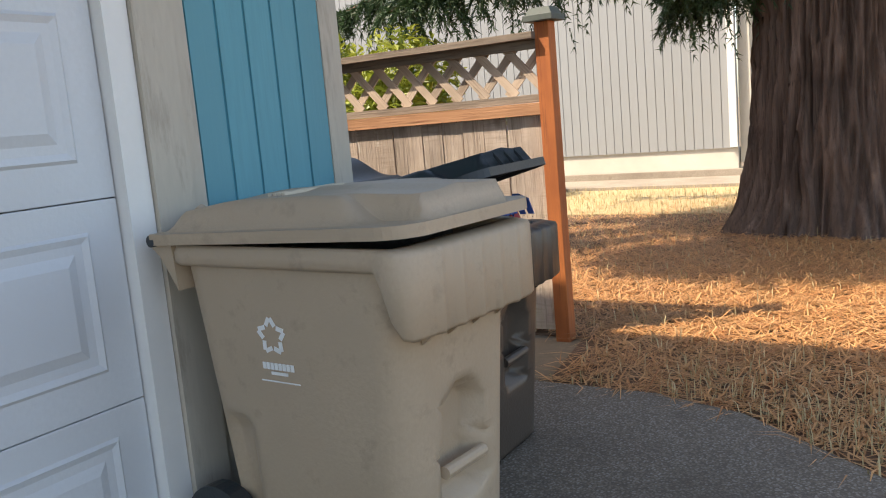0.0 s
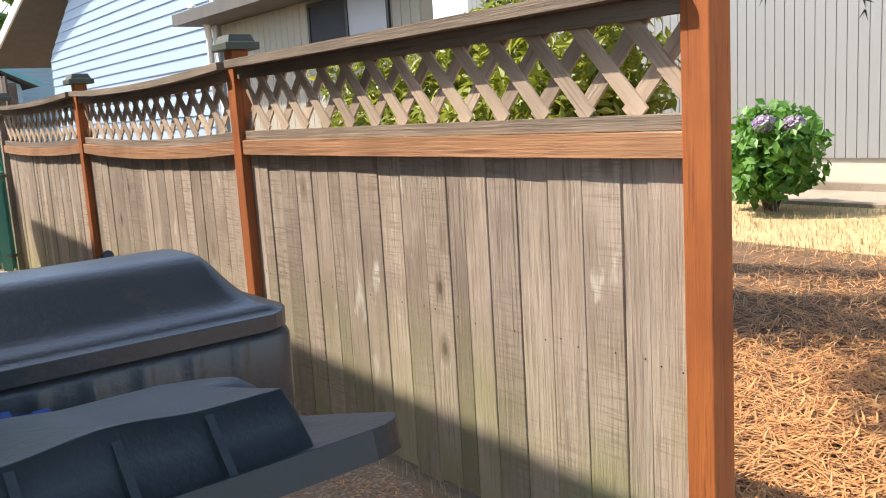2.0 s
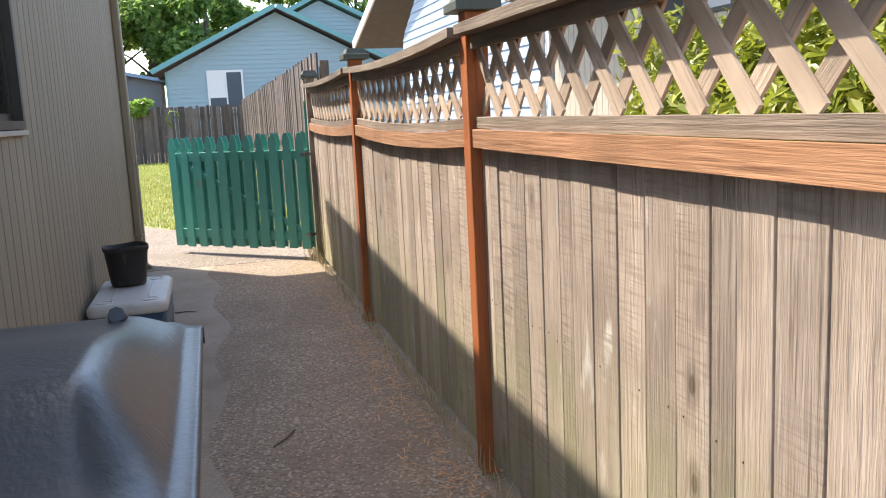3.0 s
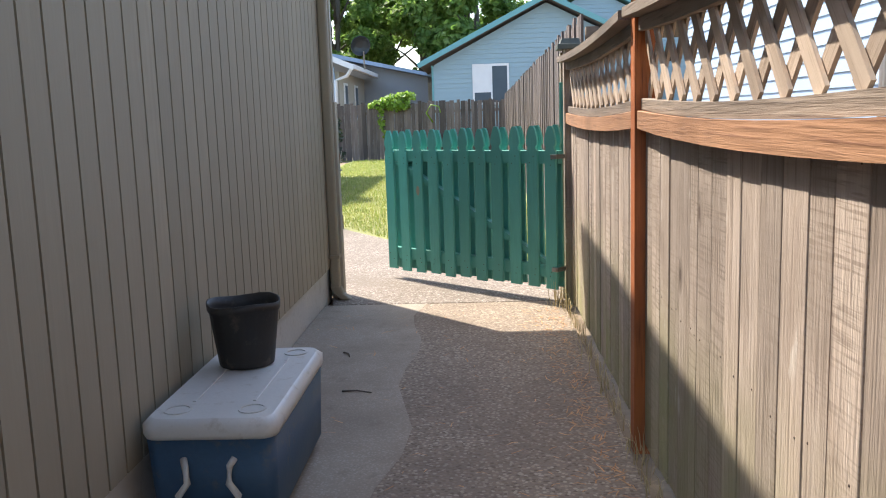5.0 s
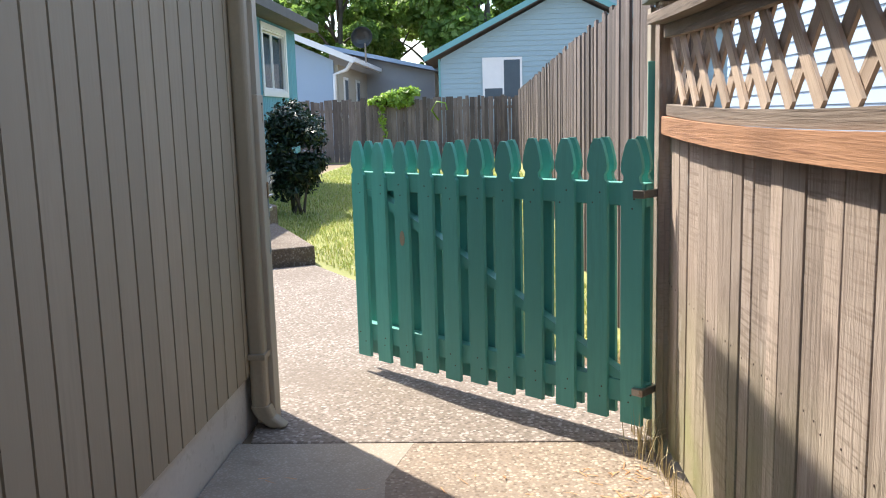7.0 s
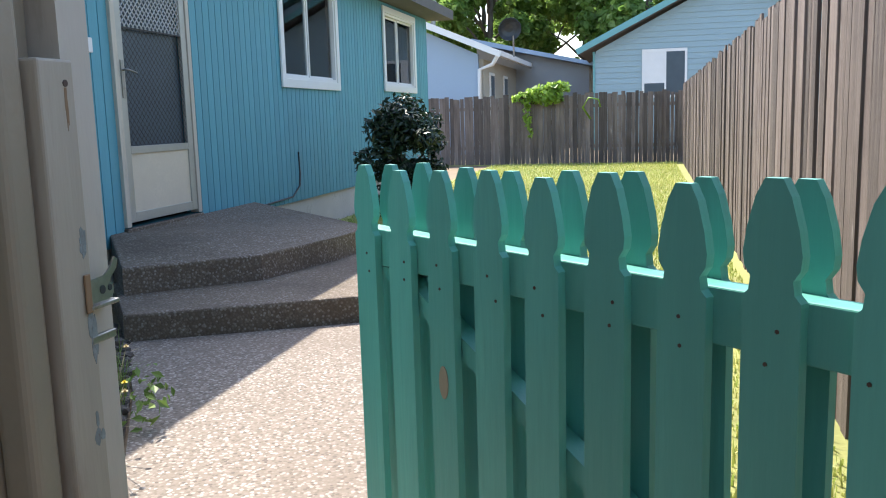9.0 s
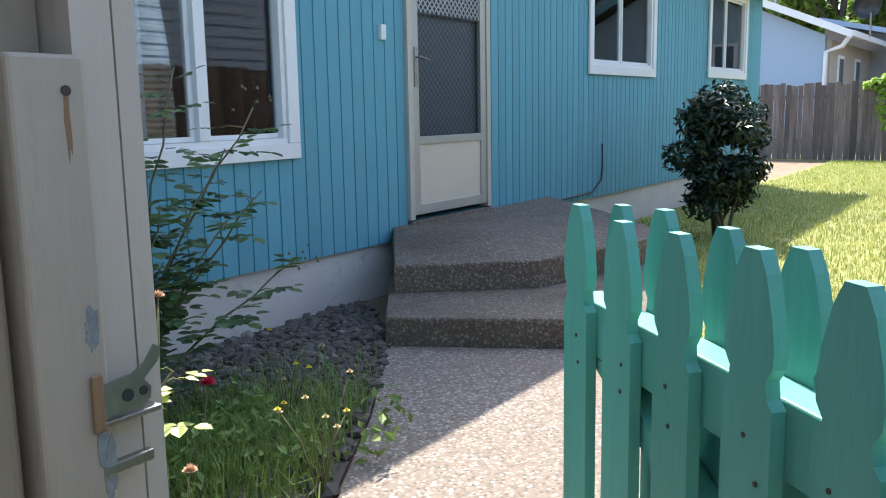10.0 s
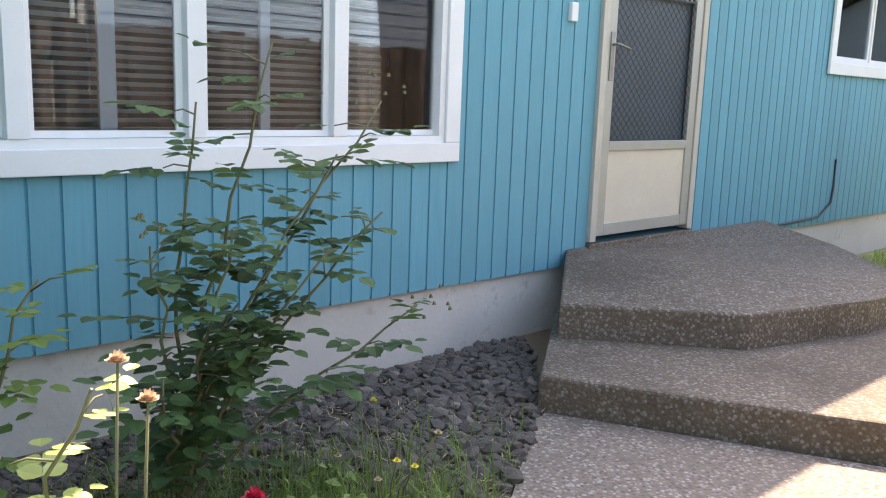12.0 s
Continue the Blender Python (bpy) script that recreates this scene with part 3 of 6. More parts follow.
# ---- windows and doors ----
def window(name, x, y, z, w, h, lights, label, trim=M_WHITE, frame_m=M_WHITE, sgn=1, tw=0.1, blind=True):
    """A framed window; x runs to the right as seen from outside, +y of its own is out of the wall."""
    ob = thing(name, label, "window", kind="structure", at=(x, y, z), turn=0)
    if sgn < 0:
        ob.matrix_world = pose(x, y, z, 0, 0, 180)
    bm = bmesh.new()
    if tw:
        for b in ((-tw, w + tw, 0.013, 0.04, -tw, 0), (-tw, w + tw, 0.013, 0.04, h, h + tw), (-tw, 0, 0.0131, 0.0395, 0.001, h - 0.001), (w, w + tw, 0.0131, 0.0395, 0.001, h - 0.001)):
            box(bm, *b, bev=0.004)
        part("window_trim", bm, trim, ob)
    bm = bmesh.new()
    f = 0.035
    for b in ((0, w, -0.06, 0.02, 0, f), (0, w, -0.06, 0.02, h - f, h), (0, f, -0.06, 0.0195, f, h - f), (w - f, w, -0.06, 0.0195, f, h - f)):
        box(bm, *b)
    part("window_frame", bm, frame_m, ob)
    for c in lights:
        if c[0] == "m":
            bm = bmesh.new()
            box(bm, c[1], c[2], -0.055, 0.025, f + 0.001, h - f - 0.001, 0.003)
            part("mullion", bm, frame_m, ob)
        elif c[0] == "t":
            bm = bmesh.new()
            box(bm, c[1], c[2], -0.085, -0.062, f + 0.001, h - f - 0.001, 0.003)
            part("sliding_stile", bm, M_BLIND, ob)
        else:
            _, a, b, depth = c
            bm = bmesh.new()
            s = 0.03
            for q in ((a, b, depth - 0.02, depth, f + 0.002, f + s), (a, b, depth - 0.02, depth, h - f - s, h - f - 0.002), (a, a + s, depth - 0.0205, depth - 0.0005, f + s, h - f - s), (b - s, b, depth - 0.0205, depth - 0.0005, f + s, h - f - s)):
                box(bm, *q)
            sash = part("sash", bm, M_BLIND if c[0] == "g" else frame_m, ob)
            bm = bmesh.new()
            box(bm, a + s - 0.003, b - s + 0.003, depth - 0.014, depth - 0.009, f + s - 0.003, h - f - s + 0.003)
            gl = part("pane", bm, M_GLASS, sash)
            gl.visible_shadow = False
    if blind:
        bm = bmesh.new()
        box(bm, 0.02, w - 0.02, -0.13, -0.1, h - 0.06, h - 0.02)
        bl = part("blind", bm, M_BLIND, ob, "lowered horizontal slat blind")
        sl = bmesh.new()
        box(sl, 0.03, w - 0.03, -0.014, 0.014, -0.001, 0.001)
        me = mesh_of("slat", sl, M_BLIND)
        zz = 0.03
        while zz < h - 0.07:
            piece("slat", me, bl, pose(0, -0.115, zz, 35))
            zz += 0.036
    return ob


window("window_1", -13.65, -0.42, 1.16, 2.72, 1.52, [("s", 0.0, 0.63, -0.03), ("m", 0.63, 0.71), ("s", 0.71, 1.36, -0.02), ("m", 1.36, 1.44), ("s", 1.44, 2.06, -0.025), ("m", 2.06, 2.14), ("s", 2.14, 2.70, -0.03), ("t", 0.02, 0.07, 0), ("t", 1.0, 1.05, 0), ("t", 1.7, 1.77, 0), ("t", 2.14, 2.2, 0)], "wide white vinyl window with lowered blinds above a rose bush")
window("window_2", -19.98, -0.42, 1.8, 1.72, 1.16, [("s", 0.0, 0.86, -0.02), ("s", 0.86, 1.72, -0.035)], "white sliding window in turquoise siding", blind=False)
window("window_3", -24.0, -0.42, 1.84, 1.75, 1.12, [("s", 0.0, 0.88, -0.02), ("s", 0.88, 1.75, -0.035)], "white sliding window at the end of the house", blind=False)
window("window_4", -5.56, 2.58, 1.37, 1.05, 1.12, [("b", 0.02, 0.55, -0.02), ("b", 0.5, 1.03, -0.035)], "dark bronze sliding window in beige siding", frame_m=M_BRONZE, tw=0.0)
bm = bmesh.new()
box(bm, -5.58, -4.49, 2.588, 2.606, 1.345, 1.366, 0.003)
solo("window_sill", bm, M_TRIM, "beige sill under a bronze window", "sill", kind="structure")

# screen door on the landing
dx0, dx1, dz = -16.08, -15.0, 0.53
door = thing("screen_door", "aluminium screen door with diamond grille and cream kick panel, closed", "door", kind="structure", at=(dx0, -0.42, dz))
W, Hh = dx1 - dx0, 2.06
bm = bmesh.new()
for b in ((-0.06, 0, -0.05, 0.035, -0.02, Hh + 0.06), (W, W + 0.06, -0.05, 0.035, -0.02, Hh + 0.06), (0, W, -0.05, 0.034, Hh, Hh + 0.06)):
    box(bm, *b, bev=0.003)
part("door_frame", bm, M_TRIM, door)
bm = bmesh.new()
for b in ((0.006, 0.09, -0.01, 0.025, 0.012, Hh - 0.006), (W - 0.09, W - 0.006, -0.01, 0.025, 0.012, Hh - 0.006), (0.09, W - 0.09, -0.01, 0.0245, 0.012, 0.09), (0.09, W - 0.09, -0.01, 0.0245, 0.56, 0.62), (0.09, W - 0.09, -0.01, 0.0245, Hh - 0.1, Hh - 0.006)):
    box(bm, *b, bev=0.003)
leaf = part("stile_frame", bm, M_DFRAME, door)
bm = bmesh.new()
box(bm, 0.088, W - 0.088, 0.0, 0.012, 0.088, 0.562)
part("kick_panel", bm, M_CREAM, door, "cream metal kick panel")
# opaque sheet; the dim interior behind the screen is put into its colour
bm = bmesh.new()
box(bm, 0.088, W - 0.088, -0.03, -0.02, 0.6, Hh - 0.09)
part("inner_door", bm, M_SCREEN, door, "slate sheet behind the screen, coloured as a dim interior")


def grille(name, z0, z1, mat, label, wire):
    """Crossed wires filling the door's opening between two heights."""
    bm = bmesh.new()
    x0, x1 = 0.09, W - 0.09
    for i in range(-26, 26):
        for sg in (1, -1):
            c = W / 2 + i * 0.06
            a, b = c + sg * (z0 - 1.3), c + sg * (z1 - 1.3)
            lo = max(0, min(1, ((x0 if sg > 0 else x1) - a) / (b - a)))
            hi = max(0, min(1, ((x1 if sg > 0 else x0) - a) / (b - a)))
            if hi - lo < 0.02:
                continue
            p = Vector((a + (b - a) * lo, 0.015 + 0.002 * sg, z0 + (z1 - z0) * lo))
            q = Vector((a + (b - a) * hi, 0.015 + 0.002 * sg, z0 + (z1 - z0) * hi))
            rod(bm, p, q, wire, seg=4)
    part(name, bm, mat, door, label)


grille("grille", 0.62, 1.548, M_BRONZE, "dark diamond wire security grille", 0.002)
grille("upper_grille", 1.562, Hh - 0.1, M_BLIND, "pale lacy diamond grille", 0.006)
bm = bmesh.new()
box(bm, 0.09, W - 0.09, 0.008, 0.022, 1.549, 1.561)
part("grille_bar", bm, M_BRONZE, door)
bm = bmesh.new()
box(bm, W - 0.07, W - 0.03, 0.024, 0.034, 1.0, 1.3, 0.004)
hb = part("handle_plate", bm, M_STEEL, door)
bm = bmesh.new()
tube(bm, [(W - 0.05, 0.03, 1.22), (W - 0.05, 0.075, 1.225), (W - 0.17, 0.08, 1.2)], 0.009, 0.008)
part("lever", bm, M_STEEL, hb)
bm = bmesh.new()
box(bm, -14.69, -14.63, -0.419, -0.385, 1.86, 1.97, 0.006)
solo("doorbell", bm, M_WHITE, "small white doorbell box on turquoise siding", "doorbell")
bm = bmesh.new()
tube(bm, [(-18.55, -0.41, 0.95), (-18.56, -0.405, 0.7), (-18.52, -0.4, 0.55), (-18.3, -0.4, 0.44), (-17.5, -0.4, 0.42), (-16.8, -0.4, 0.4), (-16.5, -0.4, 0.33)], 0.011)
solo("cable", bm, M_BLACK, "black cable looping down turquoise siding", "cable")
# foundation vent
vt = thing("foundation_vent", "rusty screened vent in a white footing", "vent", at=(-11.28, -0.45, 0.2))
bm = bmesh.new()
for b in ((0, 0.45, -0.03, 0.006, 0, 0.015), (0, 0.45, -0.03, 0.006, 0.165, 0.18), (0, 0.012, -0.03, 0.0055, 0.015, 0.165), (0.438, 0.45, -0.03, 0.0055, 0.015, 0.165), (0.22, 0.235, -0.03, 0.0055, 0.015, 0.165)):
    box(bm, *b)
part("frame", bm, M_STEEL, vt)
bm = bmesh.new()
for i in range(30):
    rod(bm, (0.01 + i * 0.015, -0.01, 0.012), (0.01 + i * 0.015, -0.01, 0.168), 0.0015, seg=4)
for i in range(10):
    rod(bm, (0.01, -0.012, 0.015 + i * 0.016), (0.44, -0.012, 0.015 + i * 0.016), 0.0015, seg=4)
part("mesh", bm, M_STEEL, vt)
bm = bmesh.new()
box(bm, 0, 0.45, -0.06, -0.05, 0, 0.18)
part("backing", bm, M_DARK, vt)

# steps and landing
slab("lower_step", [(-13.44, 0.52), (-13.96, 0.14), (-14.4, -0.2), (-16.4, -0.2), (-16.3, 1.1), (-15.4, 1.5), (-14.25, 2.02)], -0.1, 0.17, M_STEP, "rough aggregate concrete step below a landing", "step", bev=0.015)
landing = slab("landing", [(-13.99, 0.17), (-14.75, -0.425), (-17.3, -0.425), (-17.3, 0.2), (-16.35, 1.1), (-16.15, 1.22), (-15.5, 1.15), (-14.62, 0.9)], -0.1, 0.36, M_STEP, "rough aggregate concrete landing at a door", "landing", bev=0.015)
for v in landing.data.vertices:
    if v.co.y < -0.3 and v.co.z > 0.2:
        v.co.z += 0.12
bm = bmesh.new()
box(bm, -16.15, -14.93, -0.43, -0.375, 0.355, 0.5, 0.008)
solo("threshold", bm, M_STEP, "concrete threshold under a screen door", "threshold", kind="structure")


# ---- lattice fence ----
rf = random.Random(4)
POSTS = [-1.98, -4.57, -7.2, -9.85]
fence = thing("lattice_fence", "weathered grey board fence with lattice top and red-stained posts", "fence", at=(0, 0, 0))


def bar(name, x0, x1, y0, y1, z0, z1, mat, sag=0.0, tilt=0.0):
    bm = bmesh.new()
    rings = []
    for i in range(9):
        u = i / 8
        dz = -sag * 4 * u * (1 - u) + tilt * u
        x = x0 + (x1 - x0) * u
        rings.append([(x, y0, z0 + dz), (x, y1, z0 + dz), (x, y1, z1 + dz), (x, y0, z1 + dz)])
    loft(bm, rings)
    es = [e for e in bm.edges if abs(e.verts[0].co.x - e.verts[1].co.x) > 0.05]
    bmesh.ops.bevel(bm, geom=es, offset=0.003, segments=1, affect="EDGES")
    return part(name, bm, mat, fence)


for x in POSTS:
    bm = bmesh.new()
    box(bm, -0.042, 0.042, -0.042, 0.042, -0.25, 1.71, 0.004)
    p = part("post", bm, M_STAIN if x > -9 else M_FENCE, fence, "red-stained square post" if x > -9 else "grey weathered end post")
    p.matrix_local = pose(x, 4.304, 0, 0, rf.uniform(-0.4, 0.4), 0)
    bm = bmesh.new()
    box(bm, -0.085, 0.085, -0.085, 0.085, 1.71, 1.745, 0.004)
    loft(bm, [rrect(-0.075, 0.075, -0.07, 0.07, 1.745, 0.005), rrect(-0.06, 0.06, -0.055, 0.055, 1.78, 0.005)])
    part("post_cap", bm, M_CAP, p)
for bay, (xa, xb) in enumerate(zip(POSTS, POSTS[1:])):
    a, b = xa - 0.043, xb + 0.043
    sag = (0.0, 0.03, 0.025)[bay]
    bar("lower_rail", a, b, 4.27, 4.3, 1.225, 1.292, M_STAIN_H, sag)
    bar("kick_board", a, b, 4.285, 4.325, 1.294, 1.336, M_FENCE_H, sag)
    bar("top_rail", a, b, 4.215, 4.335, 1.625, 1.662, M_FENCE_H, sag)
    bar("upper_rail", a, b, 4.275, 4.3, 1.575, 1.6235, M_FENCE_H, sag)
    z0, z1 = 1.337, 1.6
    hh = z1 - z0
    for s, y in ((1, 4.304), (-1, 4.316)):
        x = b - 0.02
        while x < a - 0.02:
            x0, x1 = x, x + hh * 0.92
            u1 = min(1.0, (a - x0) / (x1 - x0))
            L = math.hypot(x1 - x0, hh) * u1
            if L > 0.06:
                bm = bmesh.new()
                box(bm, 0, L, -0.0045, 0.0045, -0.023, 0.023)
                o = part("slat", bm, M_LATTICE, fence)
                um = (x0 + x1) / 2
                dz = -sag * 4 * ((um - a) / (b - a)) * (1 - (um - a) / (b - a))
                if s < 0:
                    o.matrix_local = pose(x0, y, z0 + dz, 0, -math.degrees(math.atan2(hh, x1 - x0)), 0)
                else:
                    o.matrix_local = pose(x0, y, z1 + dz, 0, math.degrees(math.atan2(hh, x1 - x0)), 0)
            x += 0.178 + rf.uniform(-0.006, 0.006)
    # boards
    x = a - 0.004
    while x - b > 0.03:
        w = min(rf.choice((0.09, 0.12, 0.135, 0.14, 0.14, 0.145)), x - b)
        top = 1.29 - sag * 4 * ((x - a) / (b - a)) * (1 - (x - a) / (b - a))
        z0 = rf.uniform(0.005, 0.03)
        bm = bmesh.new()
        box(bm, -w / 2 + 0.0025, w / 2 - 0.0025, 0, 0.018, 0, top - z0, 0.002)
        o = part("board", bm, M_FENCE, fence)
        o.matrix_local = pose(x - w / 2, 4.302 + rf.uniform(0, 0.005), z0, 0, rf.uniform(-0.15, 0.15), rf.uniform(-0.8, 0.8))
        for k in range(2):
            for zz in (0.06, 0.62):
                if rf.random() < 0.6:
                    bm = bmesh.new()
                    rod(bm, (0, 0.0006, 0), (0, -0.0012, 0), 0.003, seg=6)
                    nl = part("nail", bm, M_NAIL, o)
                    nl.matrix_local = pose((k - 0.5) * w * 0.5, 0, top - z0 - zz + rf.uniform(-0.01, 0.01))
        x -= w
# split bamboo-like grey tall fence and the rear fence
tall_meshes = []
for w in (0.085, 0.1, 0.12, 0.14):
    bm = bmesh.new()
    box(bm, -w / 2, w / 2, 0, 0.018, 0, 1.0)
    tall_meshes.append((w, mesh_of("board", bm, M_TALL)))


def board_fence(name, start, end, height, label, var=0.05, ends=None):
    f = thing(name, label, "fence", at=(start[0], start[1], 0), turn=math.degrees(math.atan2(end[1] - start[1], end[0] - start[0])))
    L = math.hypot(end[0] - start[0], end[1] - start[1])
    x = 0.0
    while x < L:
        w, me = rf.choice(tall_meshes)
        h = height + rf.uniform(-var, var)
        o = piece("board", me, f, pose(x + w / 2, rf.uniform(-0.012, 0.012), -0.02, 0, rf.uniform(-0.5, 0.5), 0) @ Matrix.Diagonal((1, 1, h + 0.02, 1)))
        x += w + rf.uniform(0.002, 0.01)
    for z in (0.4, height - 0.35):
        bm = bmesh.new()
        box(bm, 0, L, 0.032, 0.07, z, z + 0.085)
        part("rail", bm, M_FENCE_H, f)
    for i in range(int(L / 2.4) + 1):
        bm = bmesh.new()
        box(bm, i * 2.4, i * 2.4 + 0.09, 0.071, 0.16, -0.3, height - 0.05)
        part("post", bm, M_FENCE_H, f)
    return f


board_fence("tall_fence", (-32.0, 4.52), (-10.05, 4.4), 1.95, "tall weathered grey board fence along the lawn", 0.03)
board_fence("rear_fence", (-32.1, -9.0), (-32.1, 4.5), 1.8, "weathered grey board fence behind the lawn", 0.05)

# ---- gate ----
GA, GB = Vector((-9.79, 4.235)), Vector((-10.94, 2.945))
gl_len = (GB - GA).length
gate = thing("garden_gate", "turquoise-green painted picket gate standing ajar", "gate", at=(GA.x, GA.y, 0), turn=math.degrees(math.atan2(GB.y - GA.y, GB.x - GA.x)))
pk = []
for side in range(2):
    bm = bmesh.new()
    w = 0.047
    prof = [(-w, 0), (w, 0), (w, 0.945), (w * 0.78, 0.955), (w * 0.72, 0.975), (w * 0.95, 0.99), (w, 1.01), (w * 0.88, 1.045), (w * 0.6, 1.09), (w * 0.3, 1.115), (-w * 0.3, 1.115), (-w * 0.6, 1.09), (-w * 0.88, 1.045), (-w, 1.01), (-w * 0.95, 0.99), (-w * 0.72, 0.975), (-w * 0.78, 0.955), (-w, 0.945)]
    loft(bm, [[(x, y, z) for x, z in prof] for y in (-0.009, 0.009)])
    pk.append(mesh_of("picket", bm, M_GREEN))
npick = 11
for i in range(npick):
    x = 0.06 + i * (gl_len - 0.11) / (npick - 1)
    drop = 0.03 * (1 - i / (npick - 1))
    for side, y in ((0, 0.03), (1, -0.041)):
        o = piece("picket", pk[side], gate, pose(x + (0.0 if side == 0 else 0.004) + rf.uniform(-0.004, 0.004), y, 0.105 - drop * 0.3 - 0.022 * i / 10 + rf.uniform(-0.008, 0.008), 0, rf.uniform(-0.5, 0.5), 0))
        if side == 0:
            for zz in (0.90, 0.86, 0.12, 0.08):
                bm = bmesh.new()
                rod(bm, (0, 0.0085, 0), (0, 0.0105, 0), 0.0035, seg=6)
                nl = part("nail", bm, M_NAIL, o)
                nl.matrix_local = pose(rf.uniform(-0.03, 0.03), 0, zz + rf.uniform(-0.01, 0.01))
for nm, z in (("top_rail", 0.955), ("bottom_rail", 0.17)):
    bm = bmesh.new()
    box(bm, 0.01, gl_len - 0.005, -0.031, 0.02, z, z + 0.09, 0.003)
    part(nm, bm, M_GREEN, gate)
bm = bmesh.new()
loft(bm, [[(0.06, y, 0.262), (0.16, y, 0.262), (gl_len - 0.05, y, 0.953), (gl_len - 0.16, y, 0.953)] for y in (-0.029, 0.018)])
part("brace", bm, M_GREEN, gate, "diagonal painted brace")
bm = bmesh.new()
box(bm, 0.0, 0.05, -0.056, 0.055, 0.99, 1.02, 0.003)
part("hinge", bm, M_STEEL, gate)
bm = bmesh.new()
box(bm, 0.0, 0.05, -0.056, 0.055, 0.22, 0.25, 0.003)
part("hinge", bm, M_STEEL, gate)
bm = bmesh.new()
loft(bm, [[(0.06 + 8 * (gl_len - 0.11) / 10 + 0.017 * math.cos(a * 0.45), y, 0.73 + 0.038 * math.sin(a * 0.45)) for a in range(14)] for y in (0.0385, 0.0408)])
part("knot_stain", bm, M_PIPE, gate, "brown knot showing through the paint")
gp = thing("hinge_post", "narrow gate hinge post against the fence end", "post", at=(-9.96, 4.3, 0))
bm = bmesh.new()
box(bm, -0.035, 0.035, -0.05, 0.05, -0.2, 1.7, 0.003)
part("timber", bm, M_POST, gp)
bm = bmesh.new()
box(bm, 0.036, 0.044, -0.06, 0.0, 1.02, 1.5, 0.002)
part("painted_strip", bm, M_GREEN, gp)

# latch post beside the house corner
lp = thing("latch_post", "cream painted latch post with rusty chipped edge", "post", at=(-10.155, 2.63, 0))
bm = bmesh.new()
box(bm, -0.046, 0.046, -0.041, 0.041, -0.1, 1.425, 0.005)
part("timber", bm, M_POST, lp)
bm = bmesh.new()
rod(bm, (-0.02, 0.04, 1.385), (-0.02, 0.043, 1.385), 0.006, seg=10)
part("bolt_hole", bm, M_NAIL, lp)
M_RUST = paint("rust_run", (0.27, 0.165, 0.085), 0.8, 0.3, 20, 90, 0.3, (1, 1, 0.15))
M_CHIP = paint("bare_grey_primer", (0.24, 0.27, 0.26), 0.85, 0.4, 25, 90, 0.6, dirt=(0.16, 0.12, 0.09))
bm = bmesh.new()
run = [(-0.023, 1.378), (-0.017, 1.378), (-0.0155, 1.35), (-0.017, 1.33), (-0.0175, 1.312), (-0.0185, 1.305), (-0.02, 1.322), (-0.0225, 1.314), (-0.0235, 1.335), (-0.0225, 1.36)]
loft(bm, [[(x, y, z) for x, z in run] for y in (0.0405, 0.0416)])
part("rust_streak", bm, M_RUST, lp, "brown rust streak below a bolt hole")
chip_r = random.Random(6)
for cz, n in ((1.09, 4), (0.93, 5), (0.8, 3)):
    for k in range(n):
        cx, cy = -0.042 + chip_r.uniform(-0.002, 0.02), cz + chip_r.uniform(-0.05, 0.05)
        w_, h_ = chip_r.uniform(0.004, 0.011), chip_r.uniform(0.01, 0.035)
        bm = bmesh.new()
        ring = [(cx + w_ * math.cos(j * 0.785) * chip_r.uniform(0.6, 1.2), cy + h_ * math.sin(j * 0.785) * chip_r.uniform(0.6, 1.2)) for j in range(8)]
        loft(bm, [[(max(-0.0455, x), y, z) for x, z in ring] for y in (0.0404, 0.0414 + 0.0002 * k)])
        part("paint_chip", bm, M_CHIP, lp)
bm = bmesh.new()
loft(bm, [[(x, y, z) for x, z in ((-0.03, 1.0), (-0.085, 1.0), (-0.098, 1.008), (-0.1, 1.022), (-0.09, 1.034), (-0.112, 1.052), (-0.118, 1.068), (-0.108, 1.074), (-0.094, 1.056), (-0.075, 1.045), (-0.03, 1.042))] for y in (0.0425, 0.0455)])
lt = part("latch_plate", bm, M_STEEL, lp, "worn steel latch plate")
bm = bmesh.new()
box(bm, -0.112, -0.03, 0.02, 0.048, 0.988, 0.996, 0.002)
part("latch_arm", bm, M_STEEL, lt)
bm = bmesh.new()
for cx, r_ in ((-0.066, 0.008), (-0.088, 0.006)):
    rod(bm, (cx, 0.0454, 1.02), (cx, 0.0466, 1.02), r_, seg=14)
part("latch_hole", bm, M_DARK, lt, "near-black discs for the shade in the latch holes")
bm = bmesh.new()
box(bm, -0.034, -0.018, 0.0425, 0.0468, 0.985, 1.055, 0.002)
part("latch_hinge", bm, M_RUST, lt, "rusty latch hinge")
bm = bmesh.new()
box(bm, -0.1, -0.03, 0.03, 0.0432, 0.925, 0.94, 0.002)
part("strap", bm, M_STEEL, lp, "small steel strap across the post")

# downspouts
bm = bmesh.new()
loft(bm, [rrect(-10.1, -10.03, 2.585, 2.655, z, 0.018) for z in (0.1, 3.1)])
loft(bm, [rrect(-10.105 + d, -10.025 + d, 2.58 + e, 2.66 + e, z, 0.018) for d, e, z in ((0, 0, 0.101), (0, 0.02, 0.05), (0, 0.07, 0.01))])
ds = thing("downspout", "brown painted downspout at the house corner", "downspout")
part("pipe", bm, M_PIPE, ds)
bm = bmesh.new()
box(bm, -10.115, -10.015, 2.584, 2.662, 0.31, 0.335, 0.003)
part("bracket", bm, M_PIPE, ds)
ds2 = thing("garden_downspout", "turquoise downspout ending in white corrugated pipe", "downspout")
bm = bmesh.new()
